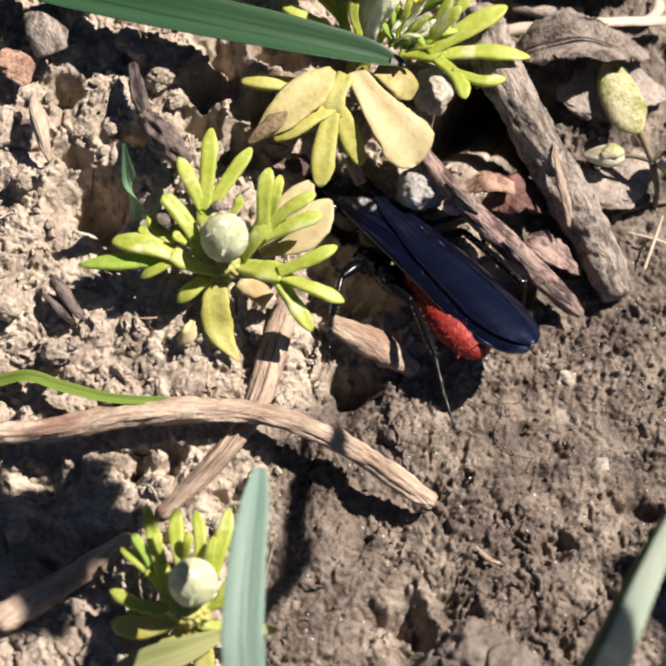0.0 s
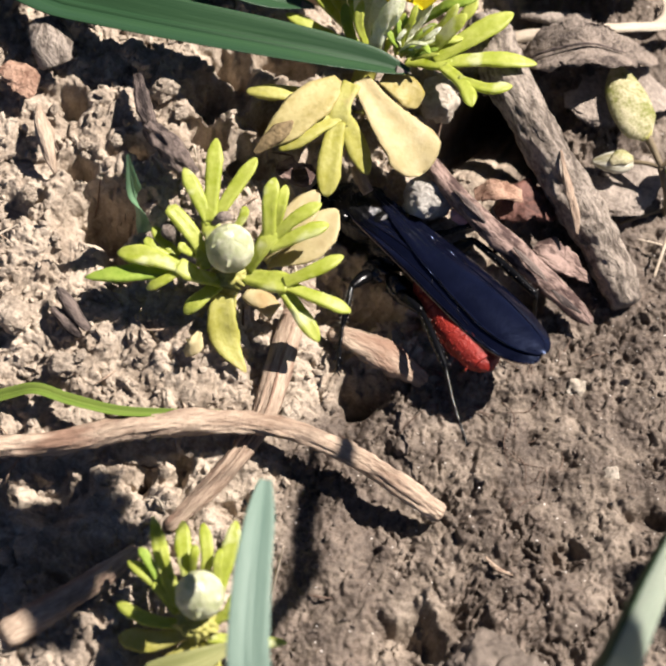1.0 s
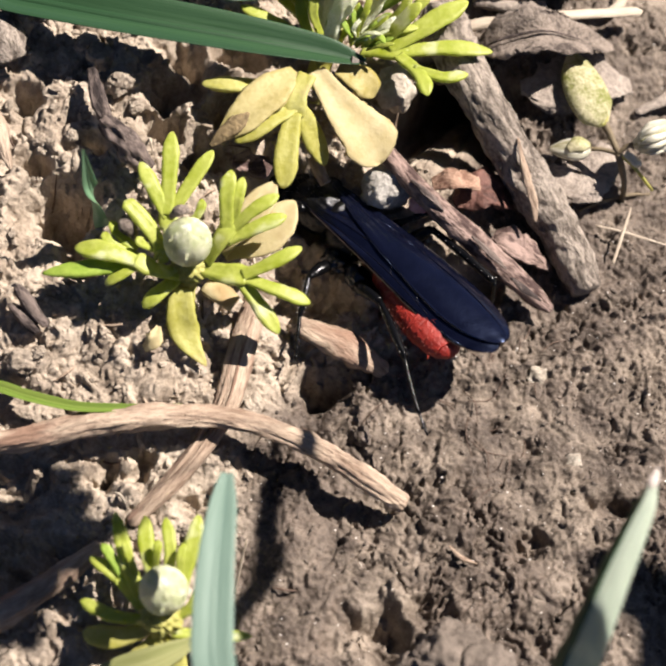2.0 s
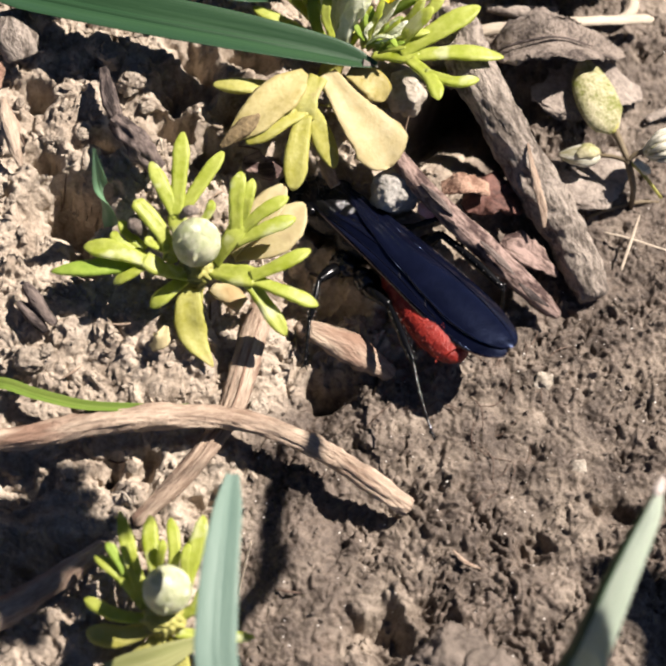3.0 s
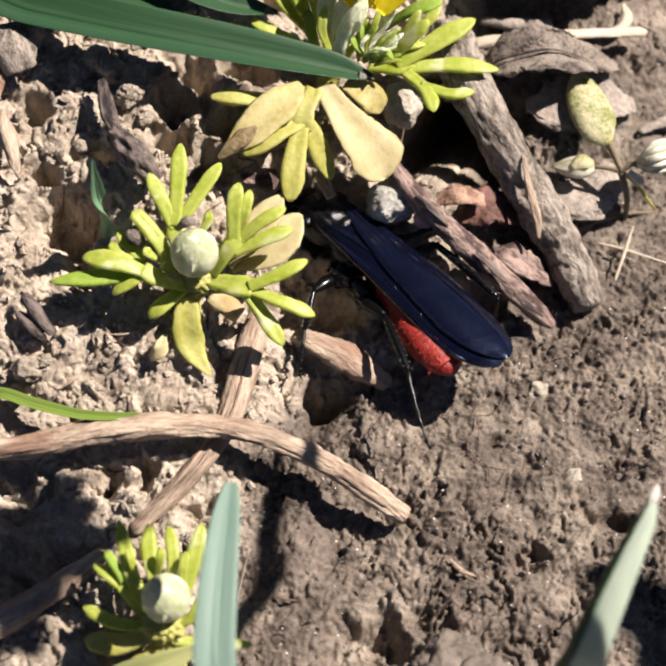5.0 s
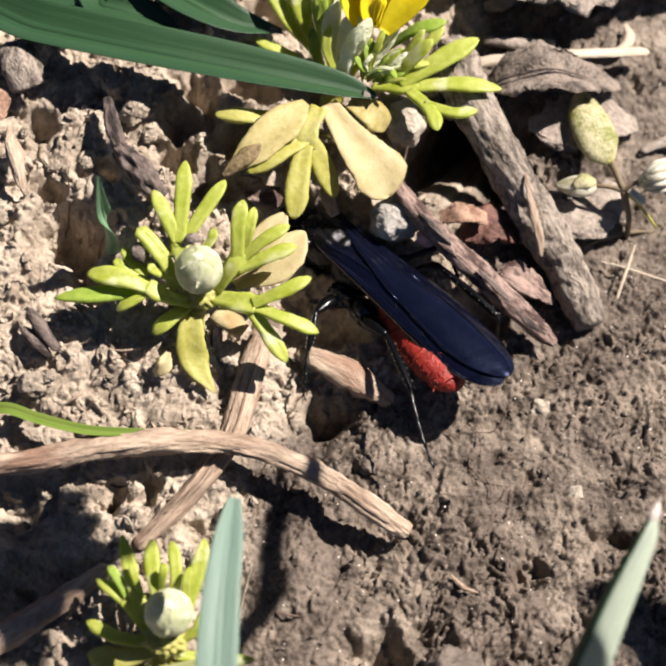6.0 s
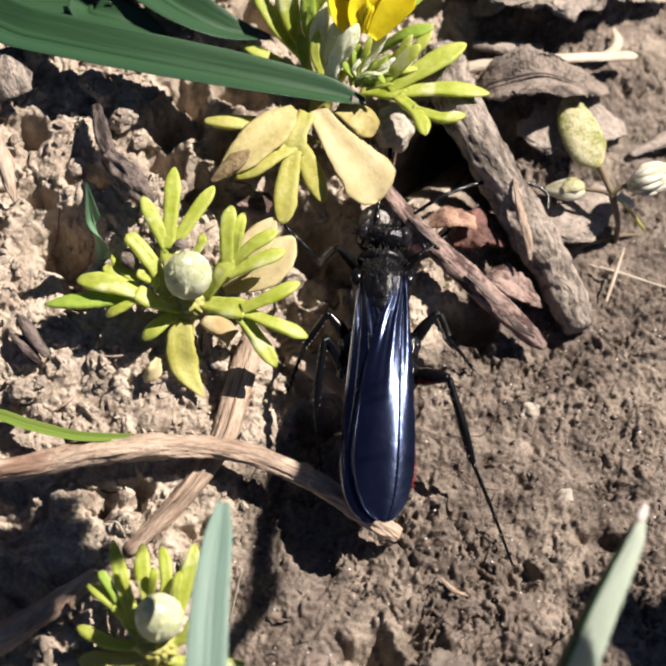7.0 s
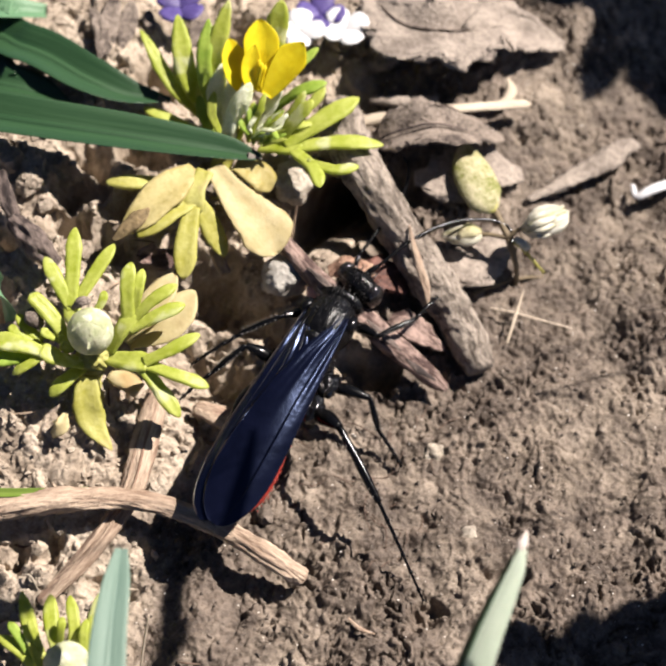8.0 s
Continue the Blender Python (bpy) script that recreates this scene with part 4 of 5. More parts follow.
for base, mid, tip, w in (
    ((-6.35, -14.94, 2.40), (-7.37, -13.65, 3.20), (-8.41, -10.81, 3.60), 0.4), ((-5.99, -14.56, 2.60), (-6.70, -12.61, 3.40), (-6.96, -10.89, 3.60), 0.4),
    ((-5.60, -14.52, 2.60), (-5.63, -12.58, 3.60), (-5.97, -11.03, 3.90), 0.34), ((-5.18, -14.69, 2.60), (-4.68, -12.71, 3.60), (-4.43, -10.81, 4.00), 0.42),
    ((-6.75, -14.98, 2.40), (-8.08, -13.71, 2.90), (-9.37, -12.92, 3.00), 0.36), ((-7.31, -14.34, 2.80), (-8.34, -12.97, 3.40), (-8.84, -12.42, 3.60), 0.26),
    ((-6.30, -15.49, 2.20), (-8.09, -15.45, 2.20), (-9.70, -14.69, 2.00), 0.36), ((-6.26, -15.84, 2.00), (-7.82, -16.26, 1.60), (-9.48, -16.03, 1.20), [0.3, 0.42, 0.55, 0.5]),
    ((-5.26, -15.95, 2.00), (-3.47, -15.93, 1.80), (-1.59, -15.66, 1.40), 0.34), ((-5.31, -15.40, 2.20), (-4.36, -14.90, 2.80), (-4.07, -13.90, 3.00), 0.34),
    ((-5.84, -16.14, 1.80), (-6.56, -16.90, 1.40), (-7.66, -17.84, 0.80), [0.3, 0.4, 0.46, 0.3]), ((-5.25, -16.09, 1.80), (-4.95, -17.10, 1.20), (-4.82, -18.34, 0.60), [0.3, 0.4, 0.5, 0.36]),
    ((-6.98, -14.65, 2.60), (-7.61, -14.38, 3.30), (-7.98, -14.11, 3.60), 0.22), ((-7.10, -13.73, 3.20), (-7.53, -12.88, 3.90), (-7.75, -12.34, 4.00), 0.22), ((-6.28, -13.34, 3.20), (-6.19, -12.79, 4.00), (-6.17, -12.27, 4.20), 0.22), ((-4.96, -13.84, 3.20), (-5.08, -13.11, 4.00), (-4.97, -12.33, 4.20), 0.22),
):
    leaf(two, "leaf_yellow" if isinstance(w, list) else "leaf" if w != 0.26 else "leaf_green", [((base, mid, tip), w)])
part("collar", ball(bmesh.new(), (-5.81, -15.45, 2.50), (0.9, 0.75, 0.35), 4, 0.5, 4.0, 5.0), "leaf_yellow", two, "scaly pale collar under the bud")
bud_with_sepals(two, (-5.72, -14.52, 3.70), 1.16, 1.15, 0.2)

three = thing("flowering_rosette_plant", on((-0.51, 12.79, 5.67)), "yellow-flowered rosette with forked yellow-green leaves, lower leaves yellowed", "rosette plant", "rosettes of small spring plants")
part("stem", swept([on((-0.51, 12.79, 5.67), -0.6), (-0.41, 14.99, 4.50), (0.54, 15.73, 7.00)], [0.6, 0.6, 0.5], 1, 14, 12, rough=0.1), "leaf_yellow", three)
leaf(three, "leaf_pale", [(((-0.55, 12.47, 7.43), (0.80, 10.71, 6.97), (2.11, 9.54, 6.20), (3.00, 8.49, 5.26)), [0.45, 0.7, 1.0, 1.3, 1.45, 1.4])], "broad cream-coloured dying leaf")
leaf(three, "leaf_tan", [(((0.52, 12.98, 7.07), (1.89, 12.45, 6.70), (2.50, 11.93, 6.21)), [0.4, 0.8, 0.8, 0.4])], "tan dying leaf")
part("withered_tip", swept([(-3.71, 9.56, 7.49), (-4.53, 8.70, 7.27), (-5.56, 7.87, 6.82)], [0.12, 0.45, 0.42, 0.1], 0.35, 24, 14, keel=0.25, rough=0.4), "leaf_brown", three, "brown withered end of a yellow leaf")
leaf(three, "leaf_tan", [(((-1.62, 12.24, 7.60), (-2.80, 10.80, 7.60), (-4.15, 9.19, 7.28), (-5.53, 8.00, 6.74)), [0.35, 0.8, 1.02, 0.9, 0.55, 0.2])], "yellowed leaf with a brown dry tip")
leaf(three, "leaf_yellow", [(((-0.96, 12.03, 7.62), (-1.39, 10.79, 7.46), (-1.51, 9.81, 6.97)), 0.55), (((-1.45, 10.33, 7.17), (-2.86, 9.21, 7.27), (-4.30, 8.10, 6.98)), [0.35, 0.5, 0.55, 0.4]), (((-1.53, 9.91, 7.20), (-1.67, 7.99, 6.78), (-1.75, 6.11, 6.16)), [0.4, 0.5, 0.6, 0.55]), (((-1.35, 10.35, 7.15), (-0.60, 9.50, 6.23), (0.26, 8.25, 5.20)), [0.4, 0.5, 0.55, 0.4])])
leaf(three, "leaf_yellow", [(((-2.92, 12.44, 6.00), (-4.62, 11.81, 6.60), (-6.36, 11.78, 6.60)), [0.3, 0.4, 0.45, 0.35])])
leaf(three, "leaf", [(((1.76, 14.96, 6.00), (3.08, 14.53, 6.60), (4.18, 14.36, 6.80)), 0.45), (((3.73, 14.45, 6.80), (6.13, 14.75, 7.00), (8.47, 14.80, 6.90)), [0.3, 0.42, 0.45, 0.3]), (((3.64, 14.17, 6.80), (4.77, 12.66, 7.40), (5.19, 11.30, 7.60)), 0.42), (((4.43, 13.09, 7.30), (5.95, 12.51, 7.60), (7.20, 12.78, 7.60)), 0.36), (((3.07, 14.59, 6.70), (5.15, 15.92, 7.40), (7.04, 17.25, 7.80)), [0.3, 0.5, 0.58, 0.45]), (((2.63, 14.90, 6.40), (3.60, 15.61, 7.60), (4.58, 16.31, 8.60)), 0.45)])
for base, mid, tip, w, mat in (
    ((-1.82, 17.43, 5.50), (-3.28, 17.86, 7.50), (-5.16, 20.43, 9.00), [0.3, 0.38, 0.4, 0.28], "leaf"),
    ((-1.57, 17.51, 5.80), (-2.45, 18.10, 8.00), (-3.07, 20.74, 10.00), [0.35, 0.5, 0.55, 0.45], "leaf"),
    ((-2.77, 18.09, 6.50), (-2.99, 18.69, 7.60), (-2.97, 19.40, 8.20), 0.3, "leaf"),
    ((-1.08, 17.38, 6.00), (-1.50, 18.25, 8.60), (-1.31, 20.36, 10.20), [0.3, 0.4, 0.4, 0.3], "leaf_green"),
    ((-0.63, 17.70, 6.00), (-0.83, 18.85, 9.00), (-0.22, 21.08, 11.00), [0.35, 0.5, 0.5, 0.35], "leaf"),
    ((-1.26, 16.06, 5.00), (-2.65, 16.27, 5.80), (-4.80, 17.02, 6.40), [0.3, 0.38, 0.42, 0.4], "leaf"),
    ((-1.03, 16.22, 5.20), (-1.48, 16.61, 6.20), (-1.76, 17.60, 7.00), 0.35, "leaf_green"),
    ((2.25, 17.16, 6.50), (3.66, 17.24, 8.00), (5.26, 17.58, 8.60), 0.4, "leaf_green"),
    ((2.52, 16.52, 6.20), (4.37, 17.02, 7.20), (5.13, 18.06, 7.80), 0.34, "leaf"),
    ((1.77, 17.73, 8.00), (2.39, 19.68, 10.00), (2.69, 20.80, 11.50), [0.4, 0.6, 0.6, 0.4], "leaf"),
    ((2.50, 17.18, 8.00), (3.63, 17.87, 9.40), (4.74, 18.85, 10.00), 0.3, "leaf_green"),
    ((0.51, 15.10, 6.40), (0.99, 15.37, 7.60), (1.43, 16.06, 8.60), 0.26, "leaf"),
    ((1.44, 15.15, 6.40), (2.37, 15.31, 7.40), (2.92, 15.97, 8.00), 0.26, "leaf"),
    ((1.88, 15.46, 6.40), (3.29, 15.51, 7.20), (4.55, 15.65, 7.40), 0.3, "leaf"),
    ((-0.44, 15.34, 6.40), (-0.90, 15.85, 7.60), (-0.82, 16.83, 8.40), 0.28, "leaf"),
    ((0.16, 15.08, 6.40), (-0.05, 15.32, 7.60), (0.24, 15.87, 8.40), 0.22, "leaf_green"),
    ((2.34, 15.62, 6.60), (3.49, 16.16, 7.80), (4.14, 16.93, 8.60), 0.28, "leaf"),
):
    leaf(three, mat, [((base, mid, tip), w)])
for a, b, c, w in (
    ((-0.00, 15.52, 6.00), (0.22, 16.49, 7.60), (0.93, 17.54, 9.20), [0.35, 0.55, 0.85, 0.8, 0.4]),
    ((1.17, 15.44, 6.00), (2.08, 16.39, 7.40), (2.92, 17.44, 8.80), [0.3, 0.42, 0.5, 0.25]),
    ((-0.49, 15.79, 6.00), (-0.75, 17.03, 7.60), (-0.53, 18.44, 8.80), [0.3, 0.5, 0.55, 0.25]),
):
    part("sepal", swept([a, b, c], [0.8 * v for v in w], 0.6, 30, 20, keel=0.3, tip=0.3, rough=0.35), "down", three, "woolly whitish-green sepal")
part("flower_stalk", swept([(-0.0, 14.48, 7.0), (0.35, 15.14, 8.6), (1.25, 16.08, 10.2)], [0.38, 0.42, 0.48, 0.4], 0.9, 34, 24, rough=0.5, seed=3.0, tip=0.3), "down", three, "woolly whitish stalk of the flower")
tuft = random.Random(12)
for k in range(34):
    a = tuft.uniform(-0.5, 2.6) if k % 3 else tuft.uniform(-0.9, 0.6)
    d = Vector((math.cos(a), 0.75 * math.sin(a), 0))
    p = Vector((1.27, 14.54, 7.2)) + d * tuft.uniform(0.1, 0.9) + Vector((0, 0, tuft.uniform(-0.3, 0.6)))
    r = tuft.uniform(0.7, 1.7)
    q = Vector((tuft.gauss(0, 0.15), tuft.gauss(0, 0.15), 0))
    leaf(three, tuft.choice(("leaf", "leaf", "down", "leaf_green")), [((p, p + d * r * 0.5 + q + Vector((0, 0, r * 0.6)), p + d * r + Vector((0, 0, r * 0.95))), tuft.uniform(0.11, 0.2))])
for a, b, c, w in (
    ((1.43, 16.79, 8.60), (1.62, 17.99, 10.20), (1.57, 19.32, 11.60), [0.4, 0.8, 1.05, 1.1, 0.7]),
    ((0.81, 16.76, 8.60), (0.33, 17.54, 9.60), (-0.07, 18.75, 10.60), [0.4, 0.75, 0.85, 0.75, 0.4]),
    ((2.04, 16.53, 8.60), (2.97, 17.51, 9.80), (3.95, 18.50, 10.80), [0.4, 0.7, 0.9, 0.95, 0.5]),
    ((1.40, 16.63, 8.80), (1.15, 17.27, 9.80), (1.34, 18.21, 10.80), [0.4, 0.6, 0.65, 0.55, 0.3]),
):
    part("petal", swept([a, b, c], [0.88 * v for v in w], 0.07, 22, 16, keel=0.45, tip=0.3, up=(0.25, -0.35, 1)), "petal", three, "glossy yellow petal")
for a, b in (((1.38, 16.91, 9.00), (1.65, 17.54, 10.40)), ((1.53, 16.77, 9.00), (1.79, 17.48, 10.20)), ((1.68, 16.63, 9.00), (1.96, 17.53, 10.00))):
    part("stamen", swept([a, Vector(a).lerp(Vector(b), 0.5), b], [0.08, 0.08, 0.16], 1, 8, 8, tip=0.2), "petal", three)

# ---- blades of grass ----
def blade(pts, widths, mat, label, flat=0.12, keel=0.55, up=(0, 0, 1), tip=None):
    base = Vector(pts[0])
    ob = thing("grass_blade", on(base) if base.z < 4 else base, label, "grass blade", "blades of grass")
    part("blade", swept(pts, widths, flat, 70, 20, keel=keel, up=up), mat, ob)
    rib = [Vector(p) - Vector((0, 0, 0.4 * keel * max(widths) * 0.55)) for p in pts]
    part("midrib", swept(rib, [0.22 * v for v in widths], 0.6, 70, 8, up=up), mat, ob)
    if tip:
        part("dry_tip", swept(tip, [0.3, 0.16, 0.03], 0.4, 12, 8, up=up), "dry_tip", ob, "withered brownish tip")
    return ob


def half_blade(path, widths, out):
    """One side of a folded blade: a thin strip from the fold outwards, bowed a little."""
    bm = bmesh.new()
    uv = bm.loops.layers.uv.verify()
    line, rows = spline(path, 60), []
    for i, c in enumerate(line):
        w = float(np.interp(i / 59, np.linspace(0, 1, len(widths)), widths))
        rows.append([bm.verts.new(c + out * (w * v) + Vector((0, 0, 0.16 * w * math.sin(math.pi * v)))) for v in np.linspace(0, 1, 7)])
    for i, (a, b) in enumerate(zip(rows, rows[1:])):
        for j in range(6):
            f = bm.faces.new((a[j], a[j + 1], b[j + 1], b[j]))
            for loop, (u, v) in zip(f.loops, ((j, i), (j + 1, i), (j + 1, i + 1), (j, i + 1))):
                loop[uv].uv = (0.2 * u * K, 1.1 * v * K)
    bmesh.ops.solidify(bm, geom=bm.faces[:], thickness=0.08)
    return bm


def folded_blade(pts, widths):
    ob = thing("grass_blade", on(pts[0]), "grass blade folded along the middle, coloured pale where lit, dark where shaded", "grass blade", "blades of grass")
    # Pale and dark colours stand in for sun and shade on the two halves.
    part("blade_half", half_blade(pts, widths, Vector((0.86, -0.36, -0.36))), "blade_lit", ob, "grey-green side facing the sun, the sunlight put into a pale colour")
    part("blade_half", half_blade(pts, [0.62 * v for v in widths], Vector((-0.45, 0.2, -0.87))), "blade", ob, "green side turned away, its shade put into a dark colour")
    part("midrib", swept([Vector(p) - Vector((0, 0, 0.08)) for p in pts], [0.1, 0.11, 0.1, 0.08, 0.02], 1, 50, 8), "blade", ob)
    tip = [Vector(pts[-1]).lerp(Vector(pts[-2]), f) + Vector((0.16 * f, -0.06 * f, 0.02)) for f in (0.5, 0.25, -0.05)]
    part("dry_tip", swept(tip, [0.12, 0.24, 0.16, 0.03], 0.35, 14, 10, rough=0.2), "tip_pink", ob, "bleached pinkish tip")
    return ob


blade([(-62, 4, 0), (-52, 10, 7), (-24.96, 17.28, 7.10), (-15.73, 15.29, 8.10), (-10.61, 14.33, 8.40), (-4.76, 13.80, 8.10), (-0.43, 13.51, 7.70), (1.93, 13.24, 7.40)], [0.9, 1.1, 1.3, 1.38, 1.4, 1.36, 1.3, 1.2, 1.0, 0.7, 0.2], "blade", "long dark green grass blade arching over the rosette", tip=[(1.22, 13.21, 7.55), (1.61, 13.19, 7.45), (2.03, 13.21, 7.35)])
blade([(-60, 16, 0), (-48, 20, 8), (-18.32, 22.16, 6.50), (-11.70, 20.29, 7.30), (-8.15, 18.36, 7.30), (-5.74, 17.54, 7.00), (-3.37, 17.50, 6.60)], [0.9, 1.2, 1.4, 1.4, 1.35, 1.3, 1.1, 0.7, 0.15], "blade", "dark green grass blade with a pointed tip", tip=[(-4.07, 17.51, 6.70), (-3.69, 17.45, 6.65), (-3.32, 17.44, 6.60)])
blade([(-64, 10, 0), (-50, 14, 8), (-17.32, 18.83, 6.50), (-12.87, 17.99, 6.90), (-10.71, 17.59, 6.80), (-8.88, 16.93, 6.70)], [0.9, 1.1, 1.2, 1.2, 1.1, 0.8, 0.15], "blade", "dark green grass blade below others")
blade([(-60, 24, 0), (-50, 26, 9), (-17.26, 23.67, 7.00), (-13.43, 22.81, 7.50), (-10.88, 23.06, 7.00)], [0.9, 1.2, 1.3, 1.2, 0.8, 0.5], "blade_blue", "pale green grass blade end")
blade([(-3.5, -44, 0), (-3.6, -34, 6.5), (-2.71, -22.05, 8.60), (-2.96, -18.62, 9.40), (-3.10, -15.48, 9.70), (-3.06, -13.07, 9.60), (-3.01, -10.86, 9.30)], [0.7, 0.85, 0.92, 0.93, 0.92, 0.86, 0.76, 0.62, 0.3], "blade_grey", "bluish grey-green upright grass blade", keel=0.2)
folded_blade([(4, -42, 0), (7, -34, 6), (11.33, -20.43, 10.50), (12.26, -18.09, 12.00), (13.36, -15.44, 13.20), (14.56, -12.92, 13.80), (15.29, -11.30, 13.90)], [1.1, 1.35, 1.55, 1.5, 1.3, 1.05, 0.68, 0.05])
blade([(-18.00, -4.56, 1.20), (-16.59, -4.27, 1.80), (-15.16, -4.16, 2.40), (-13.37, -4.67, 2.60), (-10.98, -5.08, 2.70), (-8.47, -4.95, 2.70), (-5.89, -4.53, 2.60)], [0.34, 0.34, 0.33, 0.32, 0.3, 0.26, 0.2, 0.06], "blade_bright", "narrow bright green grass blade along the soil")
blade([(-10.24, -19.57, 0.80), (-7.79, -18.20, 1.80), (-5.88, -17.48, 2.40), (-3.92, -16.38, 2.60)], [0.5, 0.7, 0.75, 0.6, 0.2], "blade_olive", "pale olive grass blade under the rosette", keel=0.3)
blade([(-10.85, 4.67, 2.00), (-10.84, 4.39, 5.00), (-11.04, 4.25, 8.00), (-11.24, 4.74, 10.60)], [0.3, 0.42, 0.4, 0.05], "blade_blue", "short bluish green grass blade behind the rosette", keel=0.3)

# ---- seed-pod plant ----
pods = thing("seed_pod_plant", on((16.41, 10.85, 0.27)), "small withered plant with flat oval seed pods", "seed-pod plant")
JOINT = Vector((15.58, 11.54, 3.20))
part("stem", swept([on((16.30, 10.58, 0.26), -0.2), (16.17, 10.81, 1.60), JOINT], [0.16, 0.17, 0.2], 1, 12, 8, rough=0.2), "pod_stem", pods)
part("branch", swept([JOINT, (15.12, 12.36, 3.60), (14.73, 12.92, 3.90)], [0.18, 0.2, 0.25], 1, 10, 8), "pod_stem", pods)
part("branch", swept([JOINT, (14.75, 11.72, 3.20), (13.99, 11.83, 3.00)], [0.14, 0.12, 0.12], 1, 10, 8), "pod_stem", pods)
part("branch", swept([JOINT, (16.02, 11.78, 3.60), (16.43, 11.83, 3.80)], [0.14, 0.13, 0.16], 1, 10, 8), "pod_stem", pods)
part("branch", swept([JOINT, (16.44, 11.27, 2.60), (17.76, 10.81, 1.00)], [0.12, 0.1, 0.08], 1, 10, 8), "leaf_yellow", pods)
# Dark strip laid along the soil in place of the stem's cast shadow.
part("root", swept([on((13.85, 9.29, 0.64), 0.1), on((15.00, 10.04, 0.48), 0.25), on((16.41, 10.85, 0.27), 0.1), on((17.83, 11.18, 0.07), 0.1)], [0.07, 0.12, 0.12, 0.06], 1, 16, 8), "pod_stem", pods)
pod = part("seed_pod", swept([(14.75, 12.79, 3.90), (14.09, 13.66, 4.30), (13.38, 15.43, 4.40), (13.02, 17.51, 4.00)], [0.3, 0.95, 1.15, 1.1, 0.75, 0.12], 0.42, 30, 16, rough=0.05), "pod", pods, "olive oval seed pod")
part("rim", swept([(14.74, 12.72, 4.00), (13.12, 13.58, 4.20), (12.60, 15.21, 4.20), (13.02, 17.51, 4.00)], [0.1, 0.12, 0.11, 0.08], 1, 24, 8), "leaf_yellow", pod)
part("rim", swept([(14.74, 12.72, 4.00), (14.83, 13.76, 4.20), (14.18, 15.79, 4.20), (13.02, 17.51, 4.00)], [0.1, 0.12, 0.11, 0.08], 1, 24, 8), "leaf_yellow", pod)
part("style", swept([(13.05, 17.40, 4.00), (12.98, 17.60, 4.10), (12.93, 17.82, 4.10)], [0.08, 0.07, 0.09], 1, 8, 6), "straw_pale", pod)
half_pod = part("seed_pod", swept([(14.06, 11.84, 3.00), (13.18, 11.61, 3.20), (11.97, 11.67, 3.00)], [0.3, 0.62, 0.68, 0.5, 0.12], 0.6, 24, 16, rough=0.12), "pod_white", pods, "whitish half-open seed pod")
part("valve", swept([(14.05, 11.91, 3.30), (13.45, 11.70, 3.60), (12.86, 11.33, 3.50)], [0.2, 0.5, 0.2], 0.5, 14, 10, rough=0.1), "pod", half_pod, "olive valve")
split_pod = part("seed_pod", swept([(16.32, 11.76, 3.80), (17.14, 11.90, 4.20), (18.10, 12.40, 4.20), (18.64, 12.83, 4.00)], [0.25, 0.8, 0.95, 0.8, 0.35], 0.7, 28, 18, rough=0.12), "pod_white", pods, "pale dry seed pod split at the tip")
for a, b, c in (
    ((16.45, 11.77, 4.30), (17.24, 12.10, 4.80), (18.56, 13.04, 4.40)), ((16.43, 11.43, 4.40), (17.31, 11.50, 5.00), (18.82, 12.69, 4.40)),
    ((16.47, 11.30, 4.20), (17.35, 11.22, 4.80), (18.77, 12.34, 4.20)), ((16.66, 11.37, 3.80), (17.45, 11.18, 4.30), (18.67, 12.06, 3.80)),
):
    part("valve", swept([a, b, c], [0.1, 0.24, 0.2, 0.06], 0.5, 16, 8, rough=0.1), "pod_white", split_pod)
part("seam", swept([(16.51, 11.44, 4.60), (17.36, 11.74, 5.00), (18.51, 12.69, 4.60)], [0.05, 0.09, 0.05], 1, 14, 6), "pod", split_pod)
part("seed_pod", swept([(15.92, 11.46, 3.40), (16.54, 11.06, 3.20), (16.61, 10.92, 3.00)], [0.2, 0.3, 0.15], 0.6, 10, 8), "pod_white", pods, "tiny pale pod")

# ---- small white and violet flowers behind ----
for k, (c, mat, lab) in enumerate((((3.47, 23.09, 6.20), "white", "small white flower behind the yellow one"), ((6.04, 23.56, 6.00), "white", "small white petals on the soil"), ((-3.34, 23.84, 7.00), "violet", "small violet flower among leaves"), ((4.61, 24.59, 6.00), "violet", "violet petal of a small flower"))):
    c = Vector(c)
    f = thing("small_flower", on(c), lab, "flower")
    part("stalk", swept([on(c, -0.2), c * 0.5 + on(c) * 0.5, c], [0.2, 0.18, 0.2], 1, 8, 8), "leaf_green", f)
    for j in range(4):
        a = 1.57 * j + 0.5 * k
        d = Vector((math.cos(a), math.sin(a), 0.25))
        part("petal", swept([c, c + d * 0.75, c + d * 1.45], [0.2, 0.7, 0.6], 0.2, 10, 10, blunt=2), mat, f)

# ---- rootlets on the moist soil ----
for k in range(26):
    a = rng.uniform(0, 6.3)
    c = Vector((9.35, -2.17, 0.01)) + Vector((rng.gauss(0, 2.6), rng.gauss(0, 2.2), 0))
    d = Vector((math.cos(a), math.sin(a), 0)) * rng.uniform(0.4, 1.3)
    e = Vector((-d.y, d.x, 0)) * rng.uniform(-0.4, 0.4)
    solo("rootlet", swept([on(c - d, 0.03), on(c + e, 0.2), on(c + d, 0.03)], [0.015, 0.03, 0.012], 1, 14, 6), "root", on(c), "fine dark rootlet on moist soil", "rootlet", "fine rootlets")
